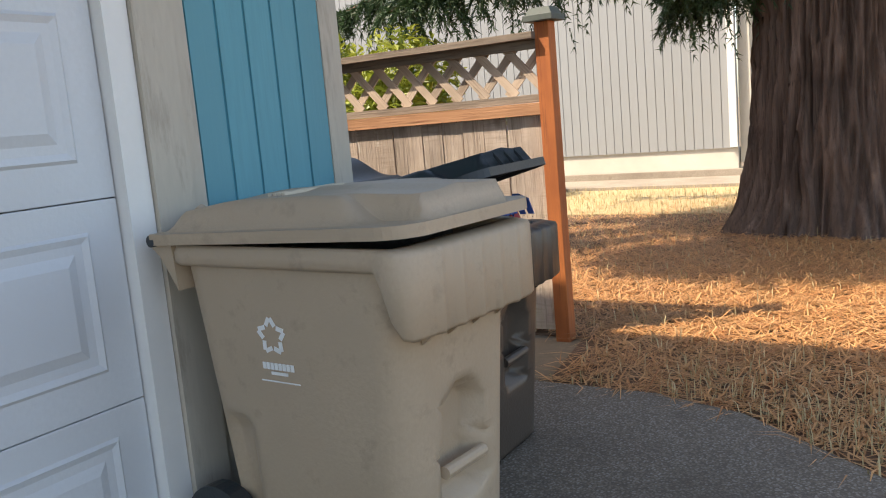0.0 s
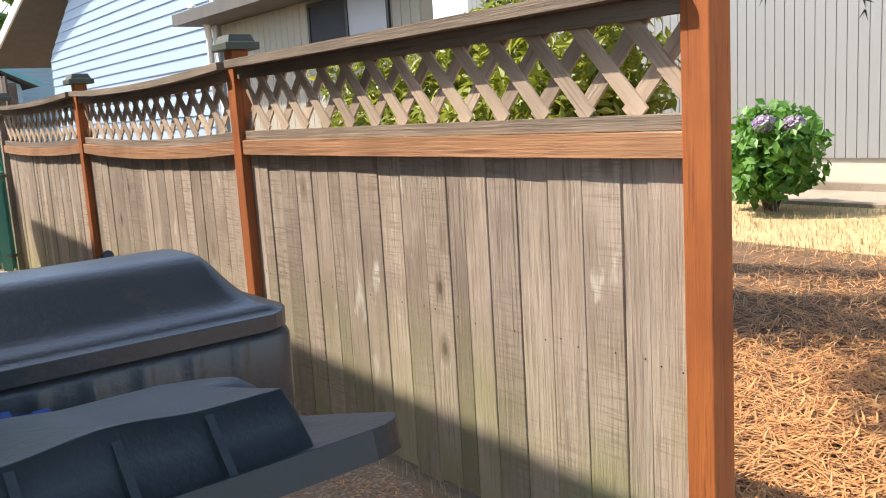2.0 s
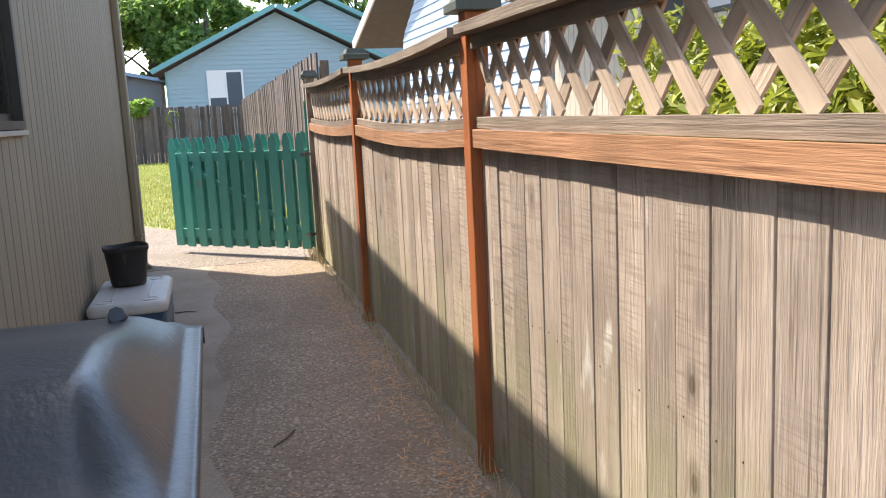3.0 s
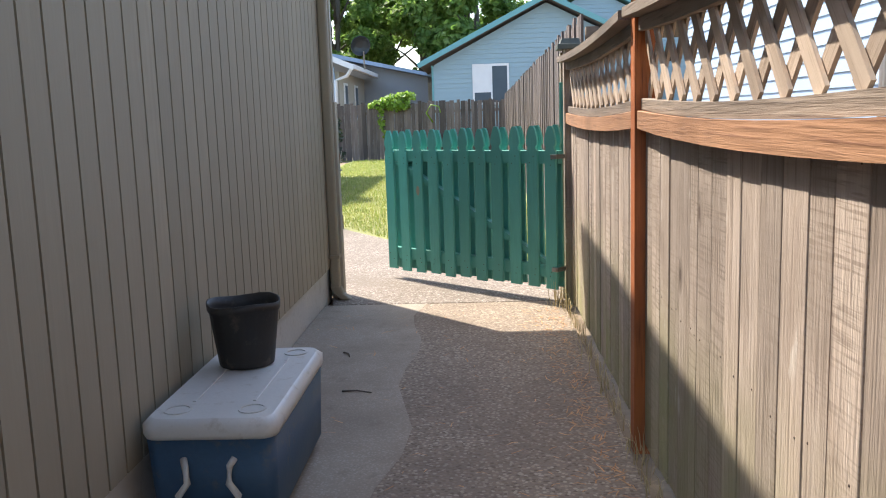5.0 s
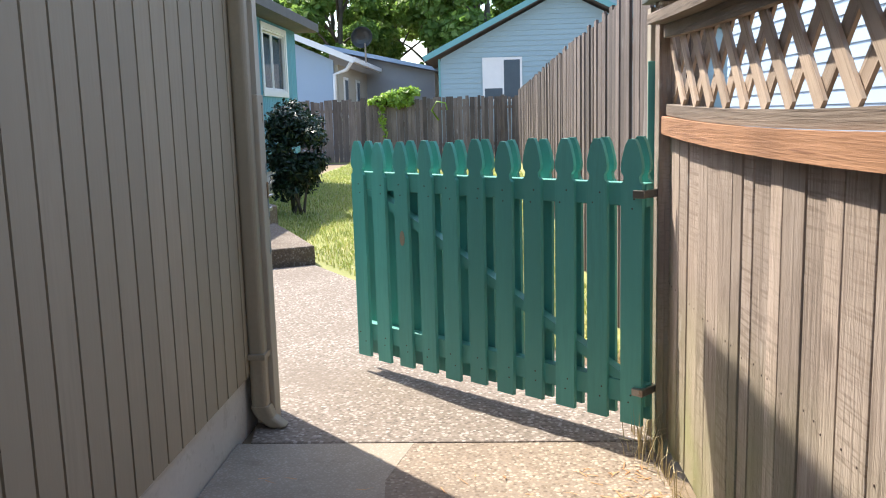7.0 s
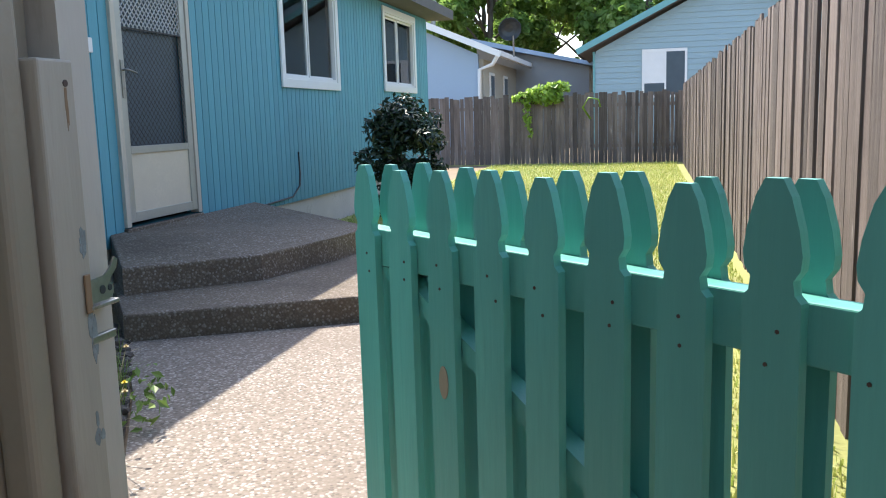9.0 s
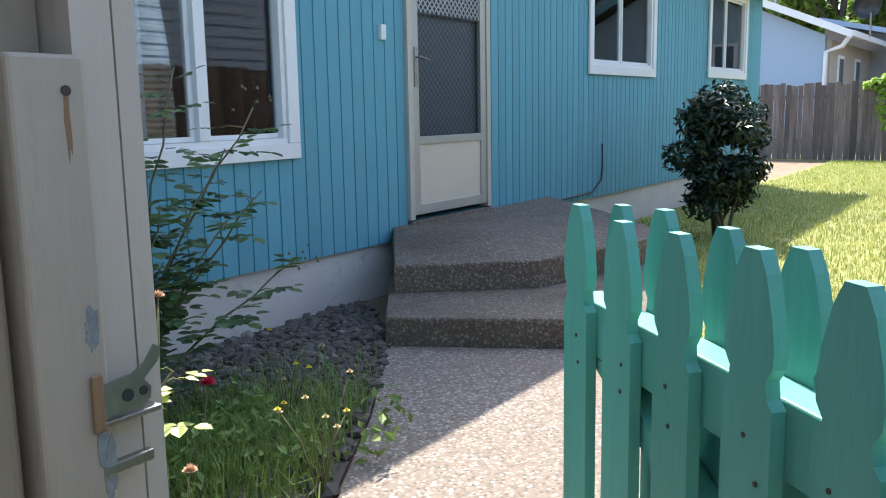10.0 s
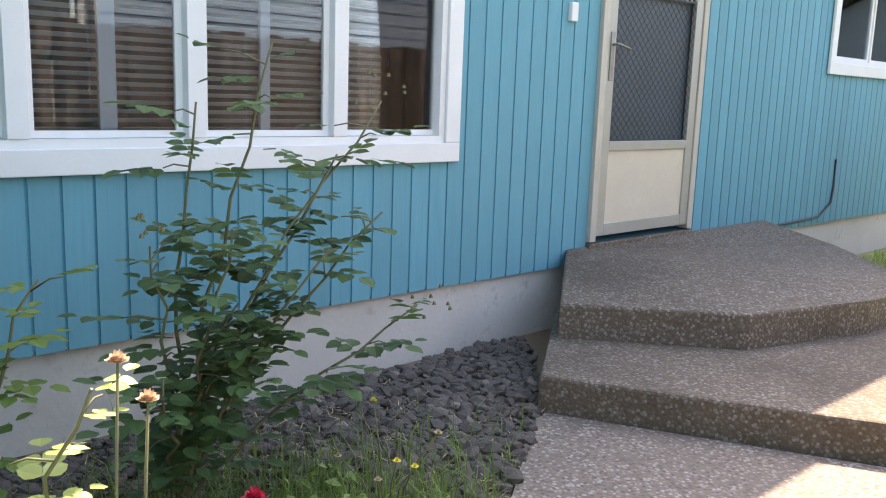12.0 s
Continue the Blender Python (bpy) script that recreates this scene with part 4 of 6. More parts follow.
loft(bm, [rrect(-10.53, -10.46, -0.418, -0.348, z, 0.018) for z in (0.36, 3.1)])
part("pipe", bm, M_BLUE, ds2)
bm = bmesh.new()
rings = []
for i in range(44):
    u = i / 43
    c = Vector((-10.495 - 0.06 * max(0, u - 0.6), -0.383 + 0.16 * max(0, u - 0.65), 0.36 - 0.37 * u))
    r = 0.052 + (0.006 if i % 2 else 0)
    rings.append([c + Vector((r * math.cos(k * math.pi / 6), r * math.sin(k * math.pi / 6), 0)) for k in range(12)])
loft(bm, rings)
part("corrugated_pipe", bm, M_CORR, ds2)

# ---- wheeled bins ----


def ease(a, b, x):
    t = max(0.0, min(1.0, (x - a) / (b - a)))
    return t * t * (3 - 2 * t)


def spread(stops, step):
    """Values from the first stop to the last, at most one step apart, keeping every stop."""
    out = []
    for a, b in zip(stops, stops[1:]):
        n = max(1, math.ceil((b - a) / step))
        out += [a + (b - a) * i / n for i in range(n)]
    return out + [stops[-1]]


def dense_ring(x0, x1, y0, y1, r, step=0.02):
    """Points and outward directions round a rectangle with rounded corners."""
    out = []
    for cx, cy, a0, nx, ny in ((x1 - r, y1 - r, 0, x0 + r, y1 - r), (x0 + r, y1 - r, 90, x0 + r, y0 + r), (x0 + r, y0 + r, 180, x1 - r, y0 + r), (x1 - r, y0 + r, 270, x1 - r, y1 - r)):
        for i in range(7):
            a = radians(a0 + 90 * i / 6)
            out.append((cx + r * math.cos(a), cy + r * math.sin(a), math.cos(a), math.sin(a)))
        a = radians(a0 + 90)
        L = math.hypot(nx - cx, ny - cy)
        n = max(2, int(L / step))
        for i in range(1, n):
            u = i / n
            out.append((cx + (nx - cx) * u + r * math.cos(a), cy + (ny - cy) * u + r * math.sin(a), math.cos(a), math.sin(a)))
    return out


def cart(name, label, at, turn, w, d, h, body_m, lid_m, lid_lift=0.0, blunt=True):
    """A wheeled bin: front towards +x, hinge at the back. lid_lift: degrees open at the hinge; blunt: a lid with a lip and scooped corners."""
    c = thing(name, label, "wheeled bin", "wheeled bins by the garage", at=at, turn=turn)
    hw, hd = w / 2, d / 2
    # tapered body with an arched hand recess in the front face
    bm = bmesh.new()
    rings = []
    for z in spread([0.02, 0.05, 0.2, 0.64, h - 0.03], 0.022):
        s = 0.8 + 0.16 * z / h
        ring = []
        for x, y, nx, ny in dense_ring(-hd * (0.72 + 0.22 * z / h), hd * s, -hw * s, hw * s, 0.085):
            if nx > 0.9:
                top = 0.50 + math.sqrt(max(0.0, 0.0081 - y * y)) if abs(y) < 0.09 else 0
                inside = ease(0.095, 0.075, abs(y)) * ease(0.26, 0.285, z) * ease(top + 0.004, top - 0.02, z)
                x -= 0.055 * inside
            if abs(ny) > 0.9 and x < -hd * 0.42:
                y -= ny * 0.03 * ease(h * 0.52, h * 0.48, z) * ease(-hd * 0.42, -hd * 0.5, x)
            ring.append((x, y, z))
        rings.append(ring)
    loft(bm, rings, True, True)
    body = part("body", bm, body_m, c)
    bm = bmesh.new()
    rod(bm, (hd * 0.86, -0.088, 0.37), (hd * 0.86, 0.088, 0.37), 0.017, seg=12)
    part("grip_bar", bm, body_m, body)
    # lip all round, dropping into a fluted grab skirt at the front
    bm = bmesh.new()
    rings = []
    for x, y, nx, ny in dense_ring(-hd * 0.95, hd, -hw, hw, 0.06, 0.012):
        f = ease(hd - 0.06, hd - 0.012, x)
        drop = 0.05 + 0.155 * f
        flute = 0.010 * f * max(0.0, math.cos(y * 2 * math.pi / (w / 6.5))) ** 2 * (1 if nx > 0.8 else 0)
        o = 0.012 + 0.03 * f + flute
        tuck = -0.02 + 0.02 * f
        rings.append([(x - 0.045 * nx, y - 0.045 * ny, h), (x + 0.004 * nx, y + 0.004 * ny, h + 0.006), (x + (o - 0.006) * nx, y + (o - 0.006) * ny, h - 0.002), (x + o * nx, y + o * ny, h - 0.014), (x + o * nx * 0.96, y + o * ny * 0.96, h - drop + 0.01), (x + (o - 0.01) * nx, y + (o - 0.01) * ny, h - drop), (x + tuck * nx, y + tuck * ny, h - drop + 0.004), (x - 0.03 * nx, y - 0.03 * ny, h - 0.04)])
    vs = [[bm.verts.new(q) for q in ring] for ring in rings]
    for a, b in zip(vs, vs[1:] + vs[:1]):
        for i in range(len(a)):
            bm.faces.new((a[i], a[(i + 1) % 8], b[(i + 1) % 8], b[i])).smooth = True
    part("grab_skirt", bm, body_m, c)
    for k in range(4):
        bm = bmesh.new()
        y = (-0.6 + 0.4 * k) * hw
        loft(bm, [[(hd * 0.93, y + e, h - 0.24), (hd * 0.93, y + e, h - 0.15), (hd + 0.02, y + e, h - 0.15), (hd + 0.018, y + e, h - 0.205)] for e in (-0.005, 0.005)])
        part("skirt_rib", bm, body_m, c)
    # hinge rod, lugs, axle wheels
    bm = bmesh.new()
    rod(bm, (-hd - 0.03, -hw * 1.08, h + 0.018), (-hd - 0.03, hw * 1.08, h + 0.018), 0.017, seg=12)
    part("hinge_rod", bm, M_BLACK, c)
    for s in (-1, 1):
        bm = bmesh.new()
        loft(bm, [[(-hd * 0.88, s * hw * 0.92 + dy, h - 0.12), (-hd - 0.01, s * hw * 0.92 + dy, h - 0.03), (-hd - 0.056, s * hw * 0.92 + dy, h + 0.005), (-hd - 0.05, s * hw * 0.92 + dy, h + 0.035), (-hd * 0.9, s * hw * 0.92 + dy, h + 0.005)] for dy in (-0.028, 0.028)])
        part("hinge_lug", bm, body_m, c)
    for s in (-1, 1):
        bm = bmesh.new()
        rod(bm, (-hd * 0.8, s * hw * 0.8, 0.14), (-hd * 0.8, s * (hw * 0.8 + 0.055), 0.14), 0.14, seg=28)
        wl = part("wheel", bm, M_BLACK, c)
        bm = bmesh.new()
        rod(bm, (-hd * 0.8, s * (hw * 0.8 + 0.0555), 0.14), (-hd * 0.8, s * (hw * 0.8 + 0.061), 0.14), 0.075, seg=20)
        part("hub", bm, M_CHAR, wl)
    # lid: flange, raised crown, front lip between two scooped corners
    L, W = 2 * hd + 0.085, hw + 0.022

    def half(x):
        a = W
        if x > L - 0.1:
            a -= 0.1 * (1 - math.sqrt(max(0.0, 1 - ((x - L + 0.1) / 0.1) ** 2)))
        return a

    def top(x, y):
        edge = W - abs(y)
        if not blunt:
            return 0.03 + (0.03 + 0.065 * ease(0.05, 0.55, x)) * ease(0.02, 0.12, edge) * ease(0.0, 0.05, x) * ease(L - 0.06, L - 0.26, x) + 0.012 * ease(L - 0.028, L - 0.05, x) * ease(0.02, 0.05, edge)
        crown = ease(0.028, 0.085, edge) * ease(0.0, 0.07, x)
        lip = ease(0.60 * W, 0.56 * W, abs(y))
        front = lip * ease(L - 0.028, L - 0.048, x) + (1 - lip) * ease(L - 0.15, L - 0.27, x)
        swell = 0.05 + 0.024 * ease(0.0, 0.3, x) - 0.016 * ease(L * 0.55, L, x)
        return 0.03 + swell * crown * front + 0.008 * ease(0.3, 0.0, abs(y) / W) * crown * front
    xs = spread([0.0, 0.02, 0.07, L - 0.27, L - 0.15, L - 0.05, L - 0.026, L - 0.012, L - 0.003], 0.022)
    vs_ = [v / 100 for v in range(-100, 101, 4)]
    vs_ = sorted(set(vs_ + [-0.61, -0.57, -0.55, 0.55, 0.57, 0.61, -0.98, 0.98, -0.9, 0.9]))
    bm = bmesh.new()
    up = [[bm.verts.new((x, v * half(x), top(x, v * half(x)))) for v in vs_] for x in xs]
    low = [[bm.verts.new((x, v * half(x) * 0.997, 0.0 if min(i, len(xs) - 1 - i) == 0 or abs(v) > 0.97 else top(x, v * half(x)) - 0.012 if abs(v) < 0.9 and 2 < i < len(xs) - 4 else 0.016)) for v in vs_] for i, x in enumerate(xs)]
    n, m = len(xs), len(vs_)
    for i in range(n - 1):
        for j in range(m - 1):
            bm.faces.new((up[i][j], up[i + 1][j], up[i + 1][j + 1], up[i][j + 1])).smooth = True
            bm.faces.new((low[i][j], low[i][j + 1], low[i + 1][j + 1], low[i + 1][j]))
    for i in range(n - 1):
        bm.faces.new((up[i][0], low[i][0], low[i + 1][0], up[i + 1][0]))
        bm.faces.new((up[i][-1], up[i + 1][-1], low[i + 1][-1], low[i][-1]))
    for j in range(m - 1):
        bm.faces.new((up[0][j], up[0][j + 1], low[0][j + 1], low[0][j]))
        bm.faces.new((up[-1][j], low[-1][j], low[-1][j + 1], up[-1][j + 1]))
    lid = part("lid", bm, lid_m, c)
    lid.matrix_local = pose(-hd - 0.03, 0, h + 0.006, 0, -lid_lift, 0)
    for k in range(3 if lid_lift > 10 else 0):
        bm = bmesh.new()
        y = (-0.3 + 0.3 * k) * hw
        loft(bm, [[(L - 0.045, y + e, 0.03), (L - 0.012, y + e, 0.03), (L - 0.04, y + e, 0.085)] for e in (-0.004, 0.004)])
        part("lid_rib", bm, lid_m, lid)
    for s in (-1, 1):
        bm = bmesh.new()
        tube(bm, [(-0.012, s * hw * 0.62, 0.02), (0.02, s * hw * 0.62, 0.045), (0.09, s * hw * 0.62, 0.085)], 0.028, 0.014, 8)
        part("lid_hinge", bm, lid_m, lid)
    return c, lid


tan_bin, tan_lid = cart("wheeled_bin", "tan plastic wheeled bin, overfull with its lid ajar", (-1.49, 1.825, 0), -4, 0.54, 0.82, 0.965, M_TAN, M_TAN, 1.6)
black_bin, black_lid = cart("wheeled_bin", "dark wheeled bin with raised lid and blue rug inside", (-1.77, 2.69, 0), 2, 0.56, 0.74, 0.83, M_BOUNCEBIN, M_CHAR, 15.0)
grey_bin, grey_lid = cart("wheeled_bin", "grey wheeled bin with closed lid beside a fence", (-2.69, 2.985, 0), 0, 0.60, 0.80, 0.965, M_GREYBIN, M_GREYBIN, 0.0, False)
bm = bmesh.new()
box(bm, 0.4385, 0.4445, -0.25, 0.03, 0.888, 0.9, 0.002)
part("label_slot", bm, M_BLACK, grey_bin, "narrow dark slot in the front band")
# printing on the tan bin's side: a star of arrows, one word and fine print as bars
bm = bmesh.new()
for k in range(5):
    a0 = radians(90 + 72 * k)
    a1 = radians(90 + 72 * (k + 0.5))
    a2 = radians(90 + 72 * (k + 1))
    ro, ri = 0.052, 0.03
    for p, q in (((ro, a0), (ri, a1)), ((ri, a1), (ro, a2))):
        pa = Vector((p[0] * math.cos(p[1]), 0, p[0] * math.sin(p[1])))
        qa = Vector((q[0] * math.cos(q[1]), 0, q[0] * math.sin(q[1])))
        d = (qa - pa).normalized()
        n = Vector((-d.z, 0, d.x)) * 0.006
        e = d * 0.004
        loft(bm, [[v + Vector((0, y, 0)) for v in (pa + e - n, qa - e - n, qa - e + n, pa + e + n)] for y in (0, 0.002)])
star = part("printed_mark", bm, M_PRINT, tan_bin, "white printed arrow star")
star.matrix_local = pose(-0.04, -0.2525, 0.735, 2.6)
bm = bmesh.new()
for i, (x0, x1, z0, z1) in enumerate([(-0.058 + 0.0146 * k, -0.058 + 0.0146 * k + 0.011, 0, 0.018) for k in range(8)] + [(-0.03, 0.03, -0.014, -0.006), (-0.07, 0.07, -0.034, -0.031)]):
    box(bm, x0, x1, 0, 0.002, z0, z1)
txt = part("printed_text", bm, M_PRINT, tan_bin, "white printed lines")
txt.matrix_local = pose(-0.03, -0.2485, 0.645, 2.6)
# label stripes on the tan lid
bm = bmesh.new()
for k in range(4):
    box(bm, 0.34 + 0.018 * k, 0.35 + 0.018 * k, -0.15, 0.10 - 0.05 * (k % 2), 0.100, 0.1115)
part("moulded_lettering", bm, M_CREAM, tan_lid)

# rug, bags and a red lid in the black bin
rug = thing("woven_rug", "rolled dark blue woven rug with fringe stuffed in a bin", "rug", at=(-1.72, 2.63, 0))


def drape(u, v):
    """Height of the rug: high under the lid, sagging to the front rim, its near side tucked in."""
    return 0.868 + 0.10 * (1 - u) ** 0.8 + 0.015 * math.sin(5 * u + 2.5 * v) + 0.02 * math.sin(math.pi * v) - 0.05 * max(0, 0.25 - v) / 0.25


bm = bmesh.new()
nu, nv = 16, 14
P = {}
for i in range(nu):
    for j in range(nv):
        u, v = i / (nu - 1), j / (nv - 1)
        P[i, j] = bm.verts.new((-0.30 + 0.67 * u - 0.10 * v * u, -0.25 + 0.42 * v, drape(u, v)))
for i in range(nu - 1):
    for j in range(nv - 1):
        bm.faces.new((P[i, j], P[i + 1, j], P[i + 1, j + 1], P[i, j + 1])).smooth = True
bmesh.ops.solidify(bm, geom=bm.faces[:], thickness=0.028)
part("cloth", bm, M_RUG, rug)
bm = bmesh.new()
box(bm, -0.0145, 0.0145, -0.0125, 0.0125, -0.003, 0.0035, 0.002)
wv = mesh_of("weave", bm, M_RUGL)
for i in range(20):
    for j in range(16):
        if (i + j) % 2:
            continue
        u, v = (i + 0.5) / 20, (j + 0.5) / 16
        slope = math.degrees(math.atan2(drape(u - 0.02, v) - drape(u + 0.02, v), 0.04 * 0.55))
        piece("weave", wv, rug, pose(-0.30 + 0.67 * u - 0.10 * v * u, -0.25 + 0.42 * v, drape(u, v) + 0.001, 0, slope, 0))
for k in range(6):
    bm = bmesh.new()
    x, y = 0.10 + 0.028 * k, 0.15 + 0.012 * (k % 3)
    loft(bm, [[(px - 0.012, py, pz), (px + 0.012, py, pz), (px + 0.012, py + 0.004, pz), (px - 0.012, py + 0.004, pz)] for px, py, pz in ((x, y, 0.87), (x + 0.01, y + 0.03, 0.94 + 0.012 * (k % 2)), (x + 0.03, y + 0.07, 0.93), (x + 0.045, y + 0.08, 0.87))])
    part("loose_strip", bm, M_RUGL, rug)
bm = bmesh.new()
rod(bm, (0, 0, 0), (0.02, 0.02, 0.03), 0.13, 0.12, 24)
o = solo("red_tub_lid", bm, M_RED, "round red plastic lid poking from a bin", "lid")
o.matrix_world = pose(-1.56, 2.86, 0.80, -35, 30, 0)
bm = bmesh.new()
box(bm, -0.3, 0.3, -0.24, 0.24, 0.7, 0.84)
o = solo("rubbish_bag", bm, M_BLACK, "black rubbish bag filling the bin", "bag")
o.matrix_world = pose(-1.75, 2.68, 0)
bm = bmesh.new()
bmesh.ops.create_icosphere(bm, subdivisions=3, radius=1)
for v in bm.verts:
    k = 1 + 0.18 * noise.noise(v.co * 3.1)
    v.co = Vector((v.co.x * 0.27, v.co.y * 0.26, v.co.z * 0.08)) * k
o = solo("rubbish_bag", bm, M_BLACK, "crumpled dark rubbish bag under a tan lid", "bag")
o.matrix_world = pose(-1.48, 1.9, 0.93)

# ---- cooler and pot ----
cl = thing("cool_box", "blue cool box with grubby white lid on the walkway", "cool box", at=(-6.86, 2.83, 0))
bm = bmesh.new()
loft(bm, [rrect(-0.36, 0.36, -0.165, 0.165, 0.0, 0.04), rrect(-0.40, 0.40, -0.195, 0.195, 0.05, 0.04), rrect(-0.42, 0.42, -0.205, 0.205, 0.33, 0.04)], True, True)
part("body", bm, M_COOLB, cl)
bm = bmesh.new()
loft(bm, [rrect(-0.425, 0.425, -0.21, 0.21, 0.331, 0.05), rrect(-0.43, 0.43, -0.215, 0.215, 0.345, 0.05), rrect(-0.43, 0.43, -0.215, 0.215, 0.375, 0.05), rrect(-0.41, 0.41, -0.195, 0.195, 0.395, 0.05)], True, True)
ld = part("lid", bm, M_COOLW, cl, "grubby white lid with cup recesses")
for x in (-0.33, 0.33):
    for y in (-0.12, 0.12):
        bm = bmesh.new()
        r0 = [(x + 0.045 * math.cos(k * math.pi / 10), y + 0.045 * math.sin(k * math.pi / 10)) for k in range(20)]
        r1 = [(x + 0.037 * math.cos(k * math.pi / 10), y + 0.037 * math.sin(k * math.pi / 10)) for k in range(20)]
        loft(bm, [[(a, b, 0.394) for a, b in r0], [(a, b, 0.399) for a, b in r0], [(a, b, 0.399) for a, b in r1], [(a, b, 0.3955) for a, b in r1]])
        part("cup_recess", bm, M_COOLW, ld)
bm = bmesh.new()
box(bm, -0.25, 0.25, 0.1, 0.112, 0.394, 0.399, 0.002)
box(bm, -0.25, 0.25, -0.1, -0.088, 0.394, 0.399, 0.002)
part("ridge", bm, M_COOLW, ld)
for sx in (1, -1):
    bm = bmesh.new()
    x = sx * 0.425
    tube(bm, [(x, -0.08, 0.27), (x + sx * 0.02, -0.07, 0.255), (x + sx * 0.025, -0.065, 0.2), (x + sx * 0.03, -0.095, 0.16), (x + sx * 0.03, -0.095, 0.13), (x + sx * 0.03, 0.095, 0.13), (x + sx * 0.03, 0.095, 0.16), (x + sx * 0.025, 0.065, 0.2), (x + sx * 0.02, 0.07, 0.255), (x, 0.08, 0.27)], 0.011, 0.011, 8)
    part("handle", bm, M_COOLW, cl, "white swing handle")
bm = bmesh.new()
rings = []
for r, z in ((0.1, 0.0), (0.104, 0.02), (0.128, 0.21), (0.134, 0.212), (0.136, 0.24), (0.13, 0.24), (0.124, 0.21), (0.1, 0.012)):
    rings.append([((r + 0.004 * math.sin(3 * k)) * math.cos(k * math.pi / 16), r * math.sin(k * math.pi / 16), z + (0.006 * math.sin(k * 0.6) if z > 0.2 else 0)) for k in range(32)])
loft(bm, rings, True, True)
o = solo("plant_pot", bm, M_POT, "empty black nursery pot standing on a cool box", "plant pot")
o.matrix_world = pose(-7.05, 2.795, 0.4)

# ---- neighbours' buildings ----
nw = siding("neighbour_wall", (-14, 13.6, 0), 0, 10.8, 0.45, 4.2, 0.145, [], M_NGREY, M_GREYWALL, "pale grey grooved siding of a neighbouring house", joined=True)
plain("neighbour_footing", [(-14, -3.2, 13.62, 13.8, 0.0, 0.44), (-3.18, -3.0, 13.7, 14.8, 0.2, 4.2), (-3.0, 6, 14.4, 14.6, 0, 4.2)], M_NBASE, "pale footing of a neighbouring house", "footing")
plain("neighbour_trim", [(-3.3, -3.19, 13.55, 13.6, 0.45, 4.2)], M_WHITE, "white corner trim of a neighbouring house", "trim")
plain("neighbour_walk", [(-14, 6, 12.3, 13.5, -0.2, 0.02), (-14, -3.1, 13.5, 13.61, -0.2, 0.12)], M_CONC, "concrete walk before a neighbouring house", "walk")


def lap_wall(name, parent, profile, mat, step=0.19, turn=None):
    """Overlapping siding boards filling a wall given as height over width (convex outline), as one mesh."""
    zmax = max(p[1] for p in profile)

    def span(z):
        xs = []
        for (a, za), (b, zb) in zip(profile, profile[1:] + profile[:1]):
            if (za - z) * (zb - z) < 0:
                xs.append(a + (b - a) * (z - za) / (zb - za))
        return (min(xs), max(xs)) if len(xs) > 1 else None
    z = min(p[1] for p in profile)
    while z < zmax - 0.02:
        z1 = min(z + step, zmax - 0.001)
        s0, s1 = span(z + 0.001), span(z1 - 0.001)
        if s0 and s1:
            bm = bmesh.new()
            loft(bm, [[(s0[0], -0.025, z), (s0[1], -0.025, z), (s0[1], 0.1, z), (s0[0], 0.1, z)], [(s1[0], -0.003, z1), (s1[1], -0.003, z1), (s1[1], 0.1, z1), (s1[0], 0.1, z1)]])
            part("siding_board", bm, mat, parent)
        z = z1


def beam(bm, a, b, w, t):
    a, b = Vector(a), Vector(b)
    d = (b - a).normalized()
    n = Vector((0, 1, 0))
    u = d.cross(n).normalized() * t
    loft(bm, [[p, p + n * w, p + n * w + u, p + u] for p in (a, b)])


# gabled house beyond the rear fence: own x to the right as seen, face towards -y (turned to +x)
gh = thing("gabled_house", "pale blue lap-sided gabled house beyond the fence", "house", at=(-40, 0, 0), turn=90)
lap_wall("wall", gh, [(1.85, 0.0), (11.1, 0.0), (11.1, 3.4), (6.5, 5.75), (1.85, 3.4)], M_PALEBLUE)
bm = bmesh.new()
for s in (-1, 1):
    beam(bm, (6.5, -0.5, 5.85), (6.5 + s * 5.15, -0.5, 3.3), 9, s * 0.16)
part("roof", bm, M_ROOF, gh)
bm = bmesh.new()
for s in (-1, 1):
    beam(bm, (6.5, -0.56, 5.86), (6.5 + s * 5.2, -0.56, 3.29), 0.05, s * 0.2)
box(bm, 1.78, 1.86, -0.05, 0.1, 0, 3.4)
part("fascia", bm, M_AQUATRIM, gh, "aqua rake board")
bm = bmesh.new()
for b in ((3.45, 4.95, -0.06, -0.03, 3.3, 3.4), (3.45, 4.95, -0.06, -0.03, 1.75, 1.84), (3.45, 3.53, -0.06, -0.029, 1.84, 3.3), (4.87, 4.95, -0.06, -0.029, 1.84, 3.3), (4.2, 4.26, -0.06, -0.029, 1.84, 3.3)):
    box(bm, *b)
wi = part("window", bm, M_WHITE, gh)
bm = bmesh.new()
box(bm, 3.53, 4.2, -0.05, -0.035, 2.25, 3.3)
part("shade", bm, M_WHITE, wi, "white lowered shade")
bm = bmesh.new()
box(bm, 4.26, 4.87, -0.05, -0.035, 1.84, 3.3)
box(bm, 3.53, 4.2, -0.05, -0.035, 1.84, 2.25)
part("pane", bm, M_SCREEN, wi)
gh2 = thing("rear_gable_house", "pale blue gable behind another gabled house", "house", at=(-44, 0, 0), turn=90)
lap_wall("wall", gh2, [(4, 0.0), (14, 0.0), (14, 4.2), (8.9, 6.7), (4, 4.2)], M_PALEBLUE)
bm = bmesh.new()
for s in (-1, 1):
    beam(bm, (8.9, -0.4, 6.85), (8.9 + s * 5.6, -0.4, 4.05), 6, s * 0.2)
part("roof", bm, M_AQUATRIM, gh2)

